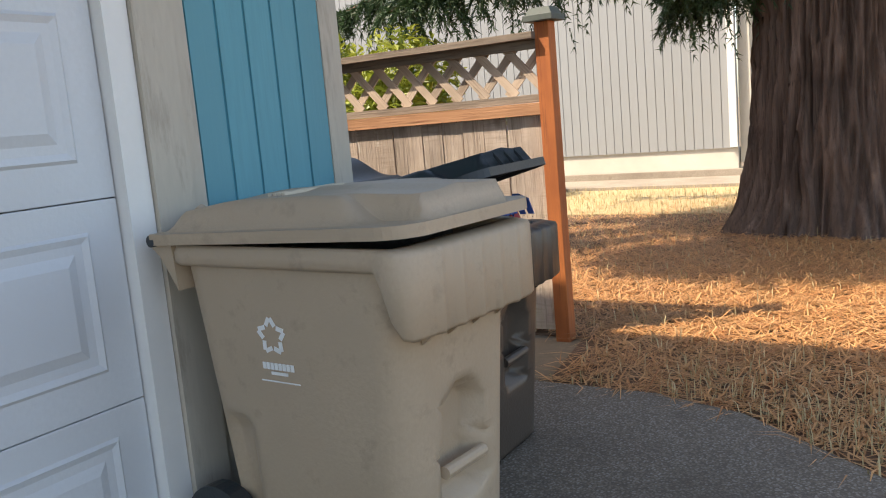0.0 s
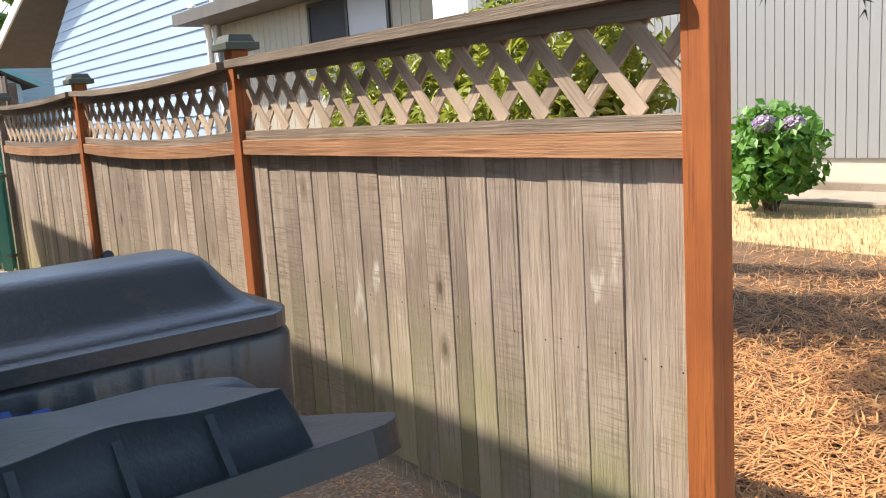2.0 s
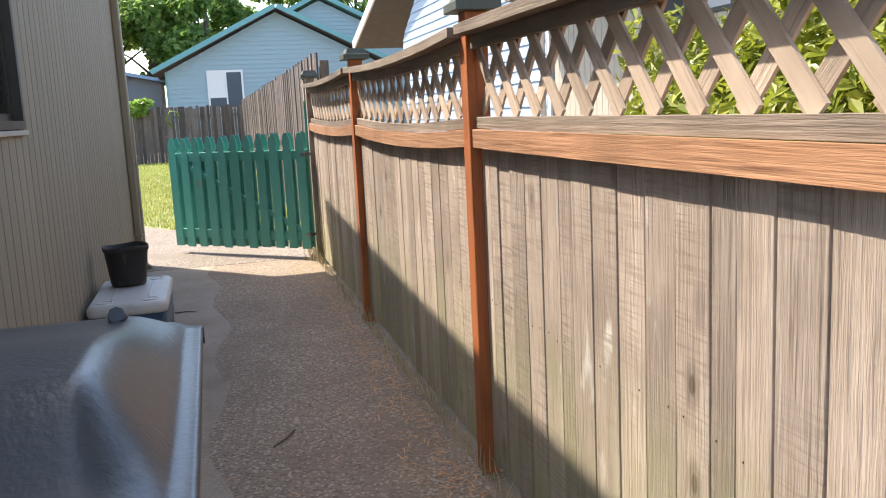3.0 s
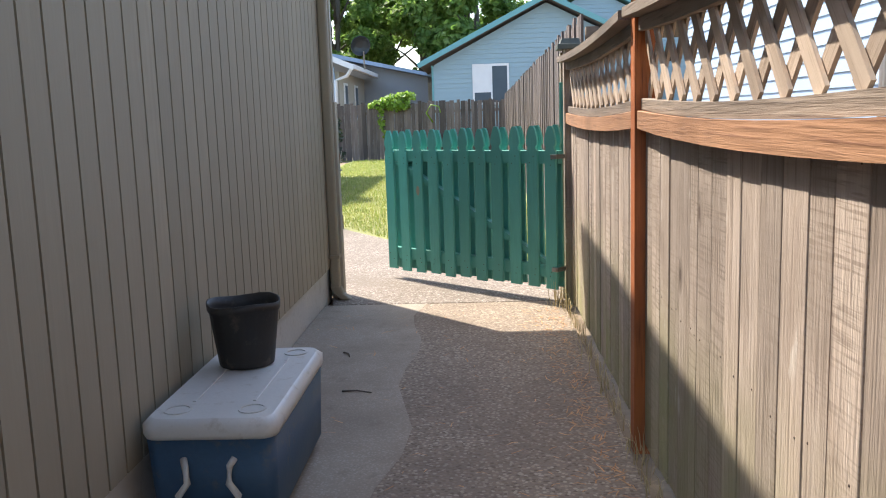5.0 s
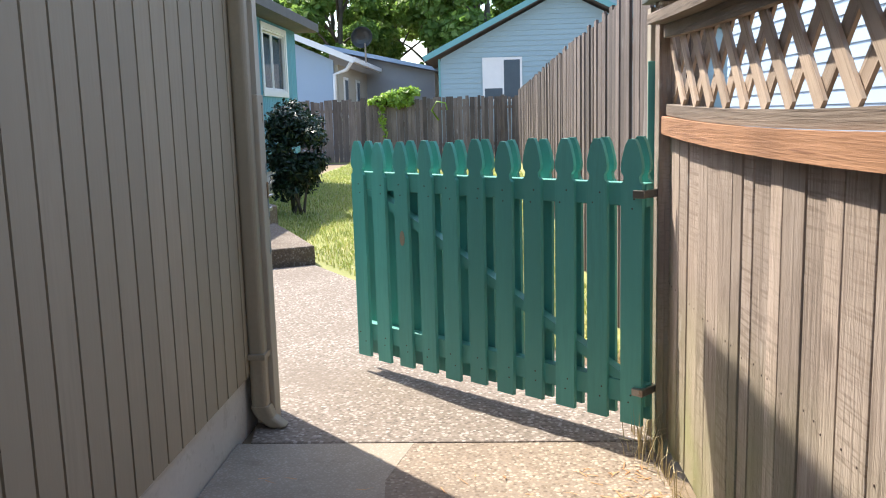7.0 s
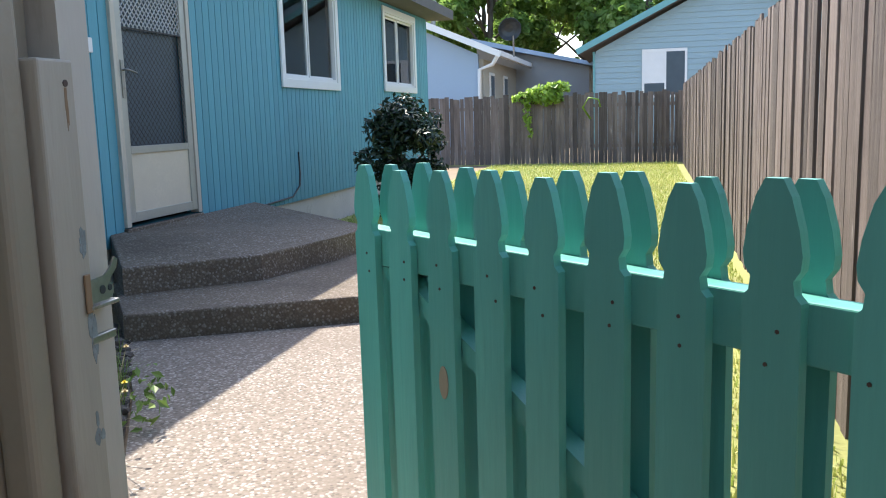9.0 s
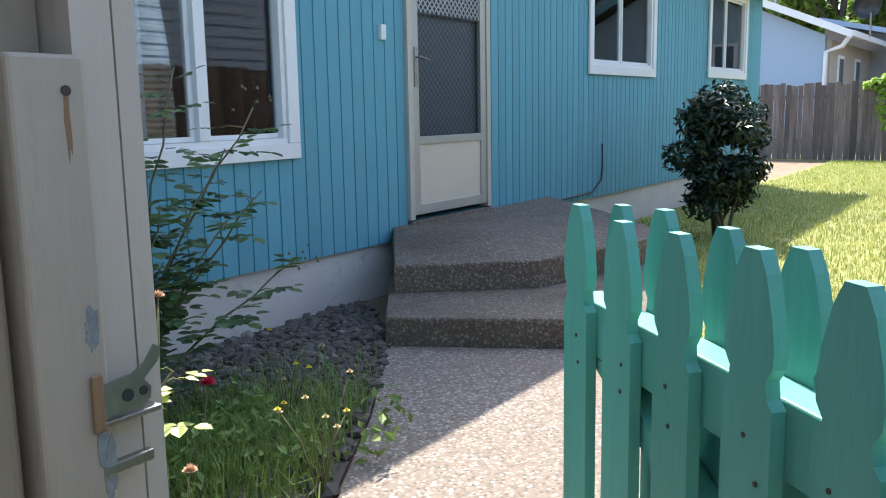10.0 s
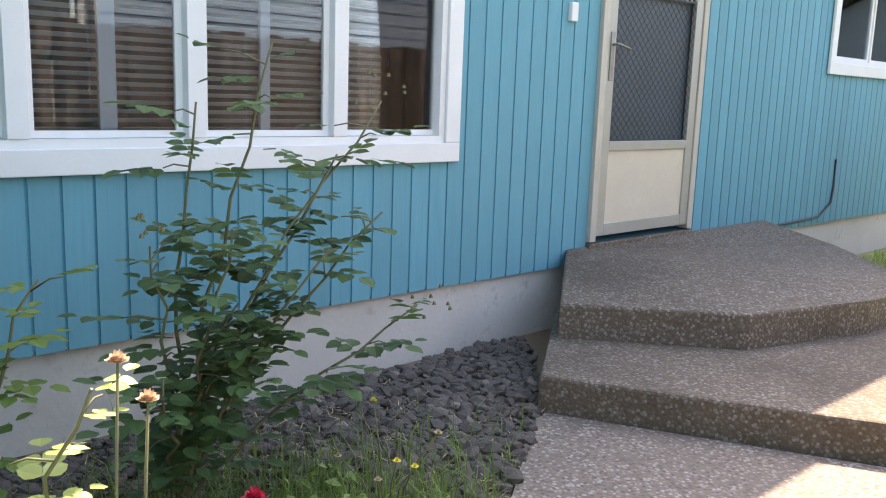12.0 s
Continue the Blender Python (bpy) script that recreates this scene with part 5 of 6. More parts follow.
# low house left of it: white end wall, tan side wall, grey garage
lh = thing("low_house", "low white and grey house with metal roof and satellite dish", "house", at=(-38, 0, 0), turn=90)
bm = bmesh.new()
loft(bm, [[(-9, y, 0), (-1.9, y, 0), (-1.9, y, 3.35), (-5.5, y, 5.0), (-9, y, 3.4)] for y in (0, 0.15)])
part("end_wall", bm, M_LILAC, lh, "bluish white end wall")
bm = bmesh.new()
box(bm, -1.95, -1.75, 0.15, 9, 0, 3.2)
part("side_wall", bm, M_TANWALL, lh)
bm = bmesh.new()
loft(bm, [[(-1.2, y, 3.28), (-5.5, y, 5.1), (-5.5, y, 5.25), (-1.2, y, 3.43)] for y in (-0.4, 9)])
part("roof", bm, M_ROOF, lh)
bm = bmesh.new()
loft(bm, [[(-1.1, y, 3.2), (-5.5, y, 5.05), (-5.5, y, 5.28), (-1.1, y, 3.42)] for y in (-0.46, -0.405)])
box(bm, -1.2, -1.05, -0.4, 9, 3.25, 3.42)
tube(bm, [(-1.15, -0.35, 3.3), (-1.4, -0.1, 3.0), (-1.85, -0.06, 2.85), (-1.86, -0.06, 0.2)], 0.07)
part("gutter", bm, M_WHITE, lh)
bm = bmesh.new()
loft(bm, [[(-3.4, y, 0), (1.3, y, 0), (1.3, y, 3.22), (-3.4, y, 4.27)] for y in (7.6, 12)])
part("garage_wing", bm, M_GREYWALL, lh)
bm = bmesh.new()
loft(bm, [[(-3.5, y, 4.3), (1.7, y, 3.15), (1.7, y, 3.3), (-3.5, y, 4.5)] for y in (7.0, 12.5)])
part("wing_roof", bm, M_LILAC, lh)
for y in (1.2, 4.2):
    bm = bmesh.new()
    box(bm, -1.749, -1.70, y, y + 0.9, 1.3, 2.8)
    wi = part("window", bm, M_WHITE, lh)
    bm = bmesh.new()
    box(bm, -1.7, -1.69, y + 0.1, y + 0.8, 1.4, 2.7)
    part("pane", bm, M_SCREEN, wi)
bm = bmesh.new()
bmesh.ops.create_uvsphere(bm, u_segments=20, v_segments=10, radius=0.5)
bmesh.ops.delete(bm, geom=[v for v in bm.verts if v.co.z > -0.25], context="VERTS")
bmesh.ops.solidify(bm, geom=bm.faces[:], thickness=0.02)
dish = part("satellite_dish", bm, M_BLACK, lh, "dark satellite dish on a mast")
dish.matrix_local = pose(-0.85, 0.6, 4.1, 110, 0, 20)
bm = bmesh.new()
rod(bm, (-0.85, 1.1, 3.3), (-0.85, 1.0, 4.0), 0.03)
part("dish_mast", bm, M_STEEL, lh)
bm = bmesh.new()
rod(bm, (-3.9, 2, 4.4), (-3.9, 2, 5.3), 0.09)
rod(bm, (-3.9, 2, 5.3), (-3.9, 2, 5.45), 0.14)
part("vent_pipe", bm, M_STEEL, lh)

# houses behind the lattice fence
th = thing("tan_house", "tan sided house behind the lattice fence", "house", at=(0, 9, 0))
for x in np.arange(-15.2, -9.4, 0.2):
    bm = bmesh.new()
    box(bm, x + 0.006, x + 0.194, 0, 0.0195, 0.2, 3.05)
    part("siding_board", bm, M_TANWALL, th)
bm = bmesh.new()
box(bm, -15.2, -9.4, 0.02, 0.2, 0.0, 3.05)
part("wall", bm, M_TANWALL, th)
bm = bmesh.new()
box(bm, -15.6, -9.2, -0.7, 1.8, 3.06, 3.25)
part("roof", bm, M_ROOF, th)
bm = bmesh.new()
for b in ((-12.12, -10.03, -0.03, 0, 2.95, 3.0), (-12.12, -10.03, -0.03, 0, 2.3, 2.35), (-12.12, -12.06, -0.03, -0.001, 2.35, 2.95), (-10.09, -10.03, -0.03, -0.001, 2.35, 2.95), (-11.08, -11.02, -0.03, -0.001, 2.35, 2.95)):
    box(bm, *b)
wi = part("window", bm, M_BRONZE, th)
# opaque near-black pane, its unlit room put into the colour
bm = bmesh.new()
box(bm, -12.06, -11.08, -0.015, -0.002, 2.35, 2.95)
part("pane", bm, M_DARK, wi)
bm = bmesh.new()
box(bm, -11.02, -10.09, -0.015, -0.002, 2.35, 2.95)
part("pane", bm, M_BLIND, wi, "pane with closed blind")
bh = thing("blue_house", "light blue lap-sided gabled house behind the fence", "house", at=(0, 9, 0))
lap_wall("wall", bh, [(-26.5, 0), (-15.3, 0), (-15.3, 6.5), (-20.5, 6.5), (-26.5, 3.4)], M_LILAC, 0.22)
bm = bmesh.new()
loft(bm, [[(-31.5, y, 3.5), (-20.0, y, 6.6), (-20.0, y, 6.75), (-31.5, y, 3.7)] for y in (-0.6, 6)])
part("roof", bm, M_ROOF, bh)
bm = bmesh.new()
loft(bm, [[(-31.5, y, 3.45), (-20.0, y, 6.55), (-20.0, y, 6.8), (-31.5, y, 3.75)] for y in (-0.66, -0.605)])
box(bm, -15.42, -15.28, -0.06, -0.026, 0, 5)
tube(bm, [(-15.0, -0.6, 3.35), (-15.3, -0.2, 3.05), (-15.5, -0.1, 2.8), (-15.5, -0.1, 0.2)], 0.06)
part("fascia", bm, M_WHITE, bh, "white rake board and downspout")

# ---- large conifer ----
rng = np.random.default_rng(11)
tree = thing("conifer_tree", "old redwood tree with deeply furrowed bark and drooping branches", "tree", at=(-1.1, 8.65, 0))
bm = bmesh.new()
rings = []
NS, NZ = 340, 90
for j in range(NZ):
    z = -0.1 + 11.0 * (j / (NZ - 1)) ** 1.7
    ring = []
    for i in range(NS):
        a = 2 * math.pi * i / NS
        r = 0.72 * (1 - 0.055 * z) + 0.22 * math.exp(-z * 2.4) * (1 + 0.45 * math.sin(5 * a + 1) + 0.25 * math.sin(9 * a))
        q = Vector((math.cos(a) * 4.5, math.sin(a) * 4.5, z * 0.38))
        f = noise.noise(q) * 0.5 + noise.noise(q * 2.3) * 0.4
        f2 = noise.noise(Vector((math.cos(a) * 15, math.sin(a) * 15, z * 1.3)))
        r += 0.13 * (abs(f) - 0.15) + 0.12 * (1 - abs(f2) * 2.4)
        ring.append((r * math.cos(a), r * math.sin(a), z))
    rings.append(ring)
loft(bm, rings, True, True)
part("trunk", bm, M_BARK, tree)


def bough(start, direction, length, droop, n_spray, parent, seed, fine=0.024):
    """A limb with hanging sprays of fine needles."""
    r = np.random.default_rng(seed)
    pts = []
    p = Vector(start)
    d = Vector(direction).normalized()
    for i in range(9):
        pts.append(p.copy())
        p = p + d * (length / 8)
        d = (d + Vector((0, 0, -droop / 8))).normalized()
    bm = bmesh.new()
    tube(bm, pts, 0.05 * length / 3, 0.012, 6)
    limb = part("limb", bm, M_BARK, parent)
    V, F = [], []
    for k in range(n_spray):
        u = 0.2 + 0.8 * r.random()
        i = min(7, int(u * 8))
        b = np.array(pts[i].lerp(pts[i + 1], u * 8 - i))
        side = r.normal(size=3) * np.array([1, 1, 0.35])
        side /= np.linalg.norm(side)
        L = (0.25 + 0.45 * r.random()) * (1.15 - 0.5 * u)
        m = 26
        s = np.linspace(0, 1, m)
        spine = b + np.outer(s, side * L * 0.75) + np.outer(s ** 2, [0, 0, -L * (0.5 + 0.5 * r.random())])
        tang = np.gradient(spine, axis=0)
        tang /= np.linalg.norm(tang, axis=1)[:, None]
        for j in range(m):
            for _ in range(4):
                nd = tang[j] * 0.75 + r.normal(size=3) * 0.45
                nd /= np.linalg.norm(nd)
                w = np.cross(nd, r.normal(size=3))
                w = w / (np.linalg.norm(w) + 1e-9) * fine * 0.32
                l = 0.05 + 0.05 * r.random()
                q = len(V)
                V += [spine[j] - w, spine[j] + w, spine[j] + nd * l]
                F.append((q, q + 1, q + 2))
    raw("needles", V, F, M_CONIFER, parent)


boughs = [((-0.6, -0.4, 2.9), (-1, -0.75, 0.0), 3.4, 0.5, 150, 1), ((-0.5, -0.5, 3.3), (-0.6, -1, 0.1), 3.0, 0.5, 130, 2),
          ((-0.6, -0.2, 3.0), (-1, -0.25, 0.0), 4.6, 0.35, 200, 3), ((-0.2, -0.6, 3.6), (-0.15, -1, 0.15), 3.2, 0.5, 130, 4),
          ((-0.5, 0, 2.5), (-0.95, -0.4, -0.1), 1.0, 0.8, 130, 5), ((-0.5, -0.4, 2.6), (-0.7, -0.6, 0.0), 1.0, 0.9, 130, 6), ((-0.5, -0.3, 2.9), (-0.9, -0.45, 0.05), 2.6, 0.55, 150, 16),
          ((0.3, -0.6, 3.2), (0.6, -1, 0.1), 3.0, 0.5, 110, 7), ((-0.6, 0.2, 4.2), (-1, 0.1, 0.1), 4.5, 0.4, 140, 8),
          ((-0.6, -0.3, 4.4), (-1, -0.6, 0.15), 4.6, 0.4, 160, 9), ((-0.3, -0.6, 4.6), (-0.4, -1, 0.2), 4.2, 0.4, 150, 10),
          ((0.4, -0.5, 4.5), (0.7, -0.9, 0.2), 4.0, 0.4, 120, 12), ((-0.5, -0.4, 5.6), (-0.85, -0.8, 0.3), 4.5, 0.4, 150, 13),
          ((-0.1, -0.5, 5.9), (-0.1, -1, 0.3), 4.2, 0.4, 140, 14), ((0.5, 0.2, 4.0), (1, 0.2, 0.1), 4.0, 0.4, 90, 15)]
for st, di, L, dr, n, sd in boughs:
    bough(st, di, L, dr, n, tree, sd)

# unseen clumps, added off the trunk's axis so their shadow darkens the litter
crown = [(rng.uniform(-4.4, 1.8), rng.uniform(-4.9, -1.6), rng.uniform(5.2, 7.4), 0.9, 0.9, 0.5) for _ in range(34)] + [(rng.uniform(-2, 2.5), rng.uniform(-1.5, 2.5), rng.uniform(6, 10), 1.0, 1.0, 0.6) for _ in range(16)]
leaves("crown", crown, 60000, 0.24, M_CONIFER, tree, np.random.default_rng(31), aspect=0.22, shell=0.1)

# ---- shrubs and far trees ----


def shrub(name, label, at, clumps, n, size, mat, stem_h=0.6, seed=1, aspect=0.5, shell=0.5, stems=7):
    s = thing(name, label, "shrub", at=at)
    r = random.Random(seed)
    for k in range(stems):
        bm = bmesh.new()
        c = clumps[k % len(clumps)]
        tube(bm, [(r.uniform(-0.12, 0.12), r.uniform(-0.12, 0.12), -0.03), (c[0] * 0.5 + r.uniform(-0.1, 0.1), c[1] * 0.5, c[2] * 0.5), (c[0], c[1], c[2])], 0.025, 0.008, 5)
        part("stem", bm, M_CONTR, s)
    leaves("foliage", clumps, n, size, mat, s, np.random.default_rng(seed), aspect=aspect, shell=shell)
    return s


def clumps_in(r, n, cx, cy, cz, rx, ry, rz, s):
    out = []
    for _ in range(n):
        a, b = r.uniform(0, 6.28), r.uniform(-1, 1)
        q = (1 - b * b) ** 0.5
        k = r.uniform(0.4, 0.85)
        z = s * r.uniform(0.7, 1.3)
        out.append((cx + rx * k * q * math.cos(a), cy + ry * k * q * math.sin(a), cz + rz * k * b, z, z, z * 0.8))
    return out


rr = random.Random(8)
shrub("rhododendron", "large yellow-green leafy shrub behind the lattice fence", (-5.35, 6.4, 0), clumps_in(rr, 34, 0, 0, 1.3, 1.6, 1.0, 1.0, 0.4), 13000, 0.11, M_RHODO, seed=2, aspect=0.36)
hy = shrub("hydrangea", "green hydrangea bush with pale mauve flower heads", (-6.3, 11.6, 0), clumps_in(rr, 22, 0, 0, 0.62, 0.66, 0.6, 0.58, 0.3), 3000, 0.13, M_HYD, seed=3, aspect=0.65)
for x, y, z in ((0.22, -0.5, 1.02), (0.48, -0.35, 1.0), (-0.35, -0.5, 0.9)):
    leaves("flower_head", [(x, y, z, 0.12, 0.12, 0.09)], 260, 0.045, M_HYDF, hy, np.random.default_rng(5), aspect=0.9, shell=0.8)
shrub("dark_shrub", "dark green rounded evergreen shrub by the house", (-18.5, 0.95, 0), clumps_in(rr, 34, 0, 0, 0.85, 0.5, 0.5, 0.72, 0.22), 7000, 0.085, M_DKBUSH, seed=4, aspect=0.45)
vine = thing("climbing_vine", "bright green vine spilling over the rear fence", "vine", at=(-32.05, 1.0, 1.75))
leaves("foliage", [(0, 0, 0.05, 0.25, 0.55, 0.28), (0, -0.6, 0, 0.2, 0.3, 0.15), (0, 0.35, 0.25, 0.2, 0.35, 0.15), (0.1, -0.45, -0.45, 0.08, 0.12, 0.4), (0.1, -0.4, -0.9, 0.06, 0.1, 0.2)], 700, 0.15, M_VINE, vine, np.random.default_rng(6), aspect=0.7)
bm = bmesh.new()
tube(bm, [(0.15, 1.2, -0.6), (0.17, 1.0, -0.3), (0.17, 1.15, -0.05), (0.1, 1.4, -0.1), (0.12, 1.45, -0.3)], 0.03, 0.02)
part("tendril", bm, M_VINE, vine)
bm = bmesh.new()
tube(bm, [(-0.15, 0.3, -1.78), (-0.2, 0.2, -0.9), (0, 0, 0.05)], 0.02, 0.012)
part("stem", bm, M_CONTR, vine)


def broad_tree(at, h, rad, seed, n=9000, size=0.36):
    t = thing("broadleaf_tree", "tall leafy green tree beyond the houses", "tree", "trees beyond the houses", at=at)
    r = random.Random(seed)
    bm = bmesh.new()
    tube(bm, [(0, 0, -0.1), (r.uniform(-0.2, 0.2), 0, h * 0.3), (r.uniform(-0.3, 0.3), 0.2, h * 0.62), (0, 0, h * 0.92)], 0.3, 0.06, 8)
    part("trunk", bm, M_CONTR, t)
    cl = []
    for k in range(24):
        a, zz = r.uniform(0, 6.28), r.uniform(0.28, 0.95) * h
        rr_ = rad * (1 - abs(zz / h - 0.55) * 1.1) * r.uniform(0.5, 1)
        e = (rr_ * math.cos(a), rr_ * math.sin(a), zz)
        if k < 9:
            bm = bmesh.new()
            tube(bm, [(0, 0, zz * 0.7), (e[0] * 0.5, e[1] * 0.5, zz * 0.88), e], 0.09, 0.02, 5)
            part("limb", bm, M_CONTR, t)
        s = r.uniform(0.6, 1.3)
        cl.append((*e, s, s, s * 0.75))
    leaves("crown", cl, n, size, M_TREELEAF, t, np.random.default_rng(seed), aspect=0.7, shell=0.35)


for i, (x, y, h, rd) in enumerate([(-52, -4, 12, 3.6), (-55, 0.5, 13, 4.0), (-50, 3.5, 10.5, 3.4), (-57, -9, 12, 4), (-60, 5, 14, 4.4), (-52, 9.5, 10, 3.5), (-58, 13, 11, 4), (-62, -2, 13, 4), (-54, 18, 10, 4), (-68, 2, 15, 5), (-66, -6, 14, 5), (-68, 9, 14, 5), (-70, 16, 13, 5), (-66, -13, 14, 5), (-58, -5.5, 11, 4), (-50, -14, 12, 4), (-48, 24, 9, 4), (-52, -20, 12, 4)]):
    broad_tree((x, y, 0), h, rd, 20 + i)

# ---- rose bed ----
rb = random.Random(3)


def leaf_cluster(bm, p, d, size, r):
    """A compound leaf: five leaflets on a short stalk."""
    d = Vector(d).normalized()
    sd = d.cross(Vector((0, 0, 1))).normalized()
    nrm = sd.cross(d)
    for u, s in ((0.25, 1), (0.25, -1), (0.6, 1), (0.6, -1), (1.0, 0)):
        c = p + d * size * 2.1 * u
        ax = (d * (0.5 if s else 1) + sd * s * 0.9 + Vector((0, 0, r.uniform(-0.4, 0.05)))).normalized()
        wd = ax.cross(nrm).normalized() * size * 0.44
        tip, mid = c + ax * size, c + ax * size * 0.45
        up = nrm * size * 0.08
        far = c + ax * size * 0.75
        a, e = bm.verts.new(c), bm.verts.new(tip)
        rt = [bm.verts.new(c + ax * size * 0.2 + wd * 0.75 + up), bm.verts.new(mid + wd + up), bm.verts.new(far + wd * 0.72 + up)]
        lf_ = [bm.verts.new(c + ax * size * 0.2 - wd * 0.75 + up), bm.verts.new(mid - wd + up), bm.verts.new(far - wd * 0.72 + up)]
        bm.faces.new((a, *rt, e))
        bm.faces.new((a, e, *lf_[::-1]))


def petal_flower(bm, c, rad, r, layers=4):
    for l in range(layers):
        for k in range(5):
            a = 2 * math.pi * (k / 5 + l * 0.13)
            rd = rad * (0.35 + 0.65 * l / (layers - 1))
            up = rad * (1.0 - 0.75 * l / (layers - 1))
            o = Vector((math.cos(a), math.sin(a), 0))
            s = Vector((-math.sin(a), math.cos(a), 0)) * rd * 0.6
            q = [c, c + o * rd * 0.6 + s + Vector((0, 0, up * 0.6)), c + o * rd + Vector((0, 0, up)), c + o * rd * 0.6 - s + Vector((0, 0, up * 0.6))]
            vs = [bm.verts.new(v) for v in q]
            bm.faces.new(vs)


def rose(label, at, canes, seed, leaf=M_ROSEL, size=0.05, every=3, bare=0.2):
    s = thing("rose_bush", label, "rose bush", "roses in the bed", at=at)
    r = random.Random(seed)
    lf = bmesh.new()
    for tipx, tipy, tipz in canes:
        pts = []
        for i in range(10):
            u = i / 9
            pts.append(Vector((tipx * u ** 1.4 + r.uniform(-0.02, 0.02), tipy * u ** 1.4 + r.uniform(-0.02, 0.02), -0.02 + (tipz + 0.02) * u ** 0.9)))
        bm = bmesh.new()
        tube(bm, pts, 0.009, 0.0035, 5)
        part("cane", bm, M_STEM, s)
        for i in range(1, 10):
            if i / 9 < bare:
                continue
            for k in range(every):
                a = r.uniform(0, 6.28)
                d = Vector((math.cos(a), math.sin(a), r.uniform(-0.1, 0.5)))
                p = pts[i].lerp(pts[i - 1], r.random())
                st = d * r.uniform(0.02, 0.14)
                if r.random() < 0.35:
                    tw = bmesh.new()
                    tube(tw, [p, p + st * 0.6 + Vector((0, 0, 0.01)), p + st], 0.003, 0.002, 4)
                    part("twig", tw, M_STEM, s)
                    leaf_cluster(lf, p + st, d, size * r.uniform(0.7, 1.3), r)
                else:
                    leaf_cluster(lf, p, d, size * r.uniform(0.7, 1.25), r)
    part("leaves", lf, leaf, s)
    return s


r1 = rose("tall leggy rose bush with dark leaves before a window", (-11.7, 0.5, 0), [(-0.12, -0.1, 1.36), (-0.3, 0.1, 1.55), (-0.75, 0.05, 1.38), (-0.55, 0.1, 1.2), (0.1, 0.1, 0.95), (-0.1, 0.2, 1.0), (-0.7, 0.15, 1.0), (-0.85, 0.2, 0.66), (0.15, 0.25, 0.6), (-0.15, 0.1, 0.75), (-0.45, 0.2, 0.9)], 5, size=0.06, every=3, bare=0.25)
bm = bmesh.new()
for p in ((-0.86, 0.2, 0.66), (-0.76, 0.05, 1.4), (0.1, 0.12, 0.97)):
    for k in range(7):
        q = Vector(p) + Vector((rb.uniform(-0.08, 0.08), rb.uniform(-0.08, 0.08), rb.uniform(-0.05, 0.08)))
        rod(bm, q, q + Vector((0, 0, 0.012)), 0.008, 0.004, 5)
part("rose_hips", bm, M_STEM, r1, kind="stuff")
r2 = rose("young rose with yellow-green leaves, sunlight put into their colour", (-10.95, 1.2, 0), [(0.0, 0.2, 0.66), (-0.15, 0.2, 0.85), (-0.25, 0.3, 0.6), (0.12, 0.15, 1.0), (0.05, 0.3, 0.4)], 9, M_ROSEY, 0.05, 2, 0.6)
r3 = rose("slender rose with pale green leaves by a vent", (-11.05, 0.55, 0), [(0.05, 0.05, 1.15), (-0.2, 0.1, 0.9), (0.25, 0.1, 0.75), (0.3, 0.25, 0.55)], 12, M_WEED, 0.05, 3)
for parent, pts, mat, nm in ((r2, [(-0.63, -0.02, 0.4), (0.4, 0.7, 0.46), (0.33, 0.8, 0.4), (0.15, 0.75, 0.38), (0.42, 0.82, 0.36)], M_ROSE, "red_bloom"), (r2, [(-0.19, 0.25, 0.91), (-0.25, 0.24, 0.82), (-0.12, 0.5, 0.38)], M_PEACH, "faded_bloom")):
    for p in pts:
        bm = bmesh.new()
        petal_flower(bm, Vector(p), 0.034 if mat is M_ROSE else 0.024, rb, 5)
        part(nm, bm, mat, parent)
        bm = bmesh.new()
        tube(bm, [(p[0] * 0.7, p[1] * 0.7, 0), (p[0] * 0.95, p[1] * 0.95, p[2] * 0.6), p], 0.005, 0.003, 4)
        part("cane", bm, M_STEM, parent)


def in_poly(x, y, poly):
    c = False
    for (xa, ya), (xb, yb) in zip(poly, poly[1:] + poly[:1]):
        if (ya > y) != (yb > y) and x < xa + (xb - xa) * (y - ya) / (yb - ya):
            c = not c
    return c


BED = [(-10.32, 2.45), (-10.45, -0.35), (-14.3, -0.35), (-13.6, 0.45), (-12.5, 1.14), (-11.6, 1.66)]
pts = []
while len(pts) < 5200:
    x, y = rb.gauss(-11.6, 0.55), rb.gauss(0.95, 0.33)
    if in_poly(x, y, BED):
        pts.append((x, y, -0.01))
w = blades("weeds", pts, 0.2, 0.0028, 0.8, M_WEED, seed=6)
tagged(w, "tangled green grass and weeds under roses", "weeds", kind="stuff")
pts = []
while len(pts) < 1500:
    x, y = rb.uniform(-13.4, -10.4), rb.uniform(-0.2, 2.3)
    if in_poly(x, y, BED):
        pts.append((x, y, 0.0))
w = blades("dead_grass", pts, 0.13, 0.002, 1.0, M_STRAW, seed=7, flat=True)
tagged(w, "dry straw lying among dark stones", "dry grass", kind="stuff")
# leafy weeds
cl = [(rb.gauss(-11.5, 0.4), rb.gauss(1.1, 0.2), 0.1, 0.12, 0.12, 0.1) for _ in range(30)]
w = leaves("leafy_weeds", cl, 900, 0.05, M_WEED, rng=np.random.default_rng(4))
tagged(w, "low leafy weeds under roses", "weeds", kind="stuff")
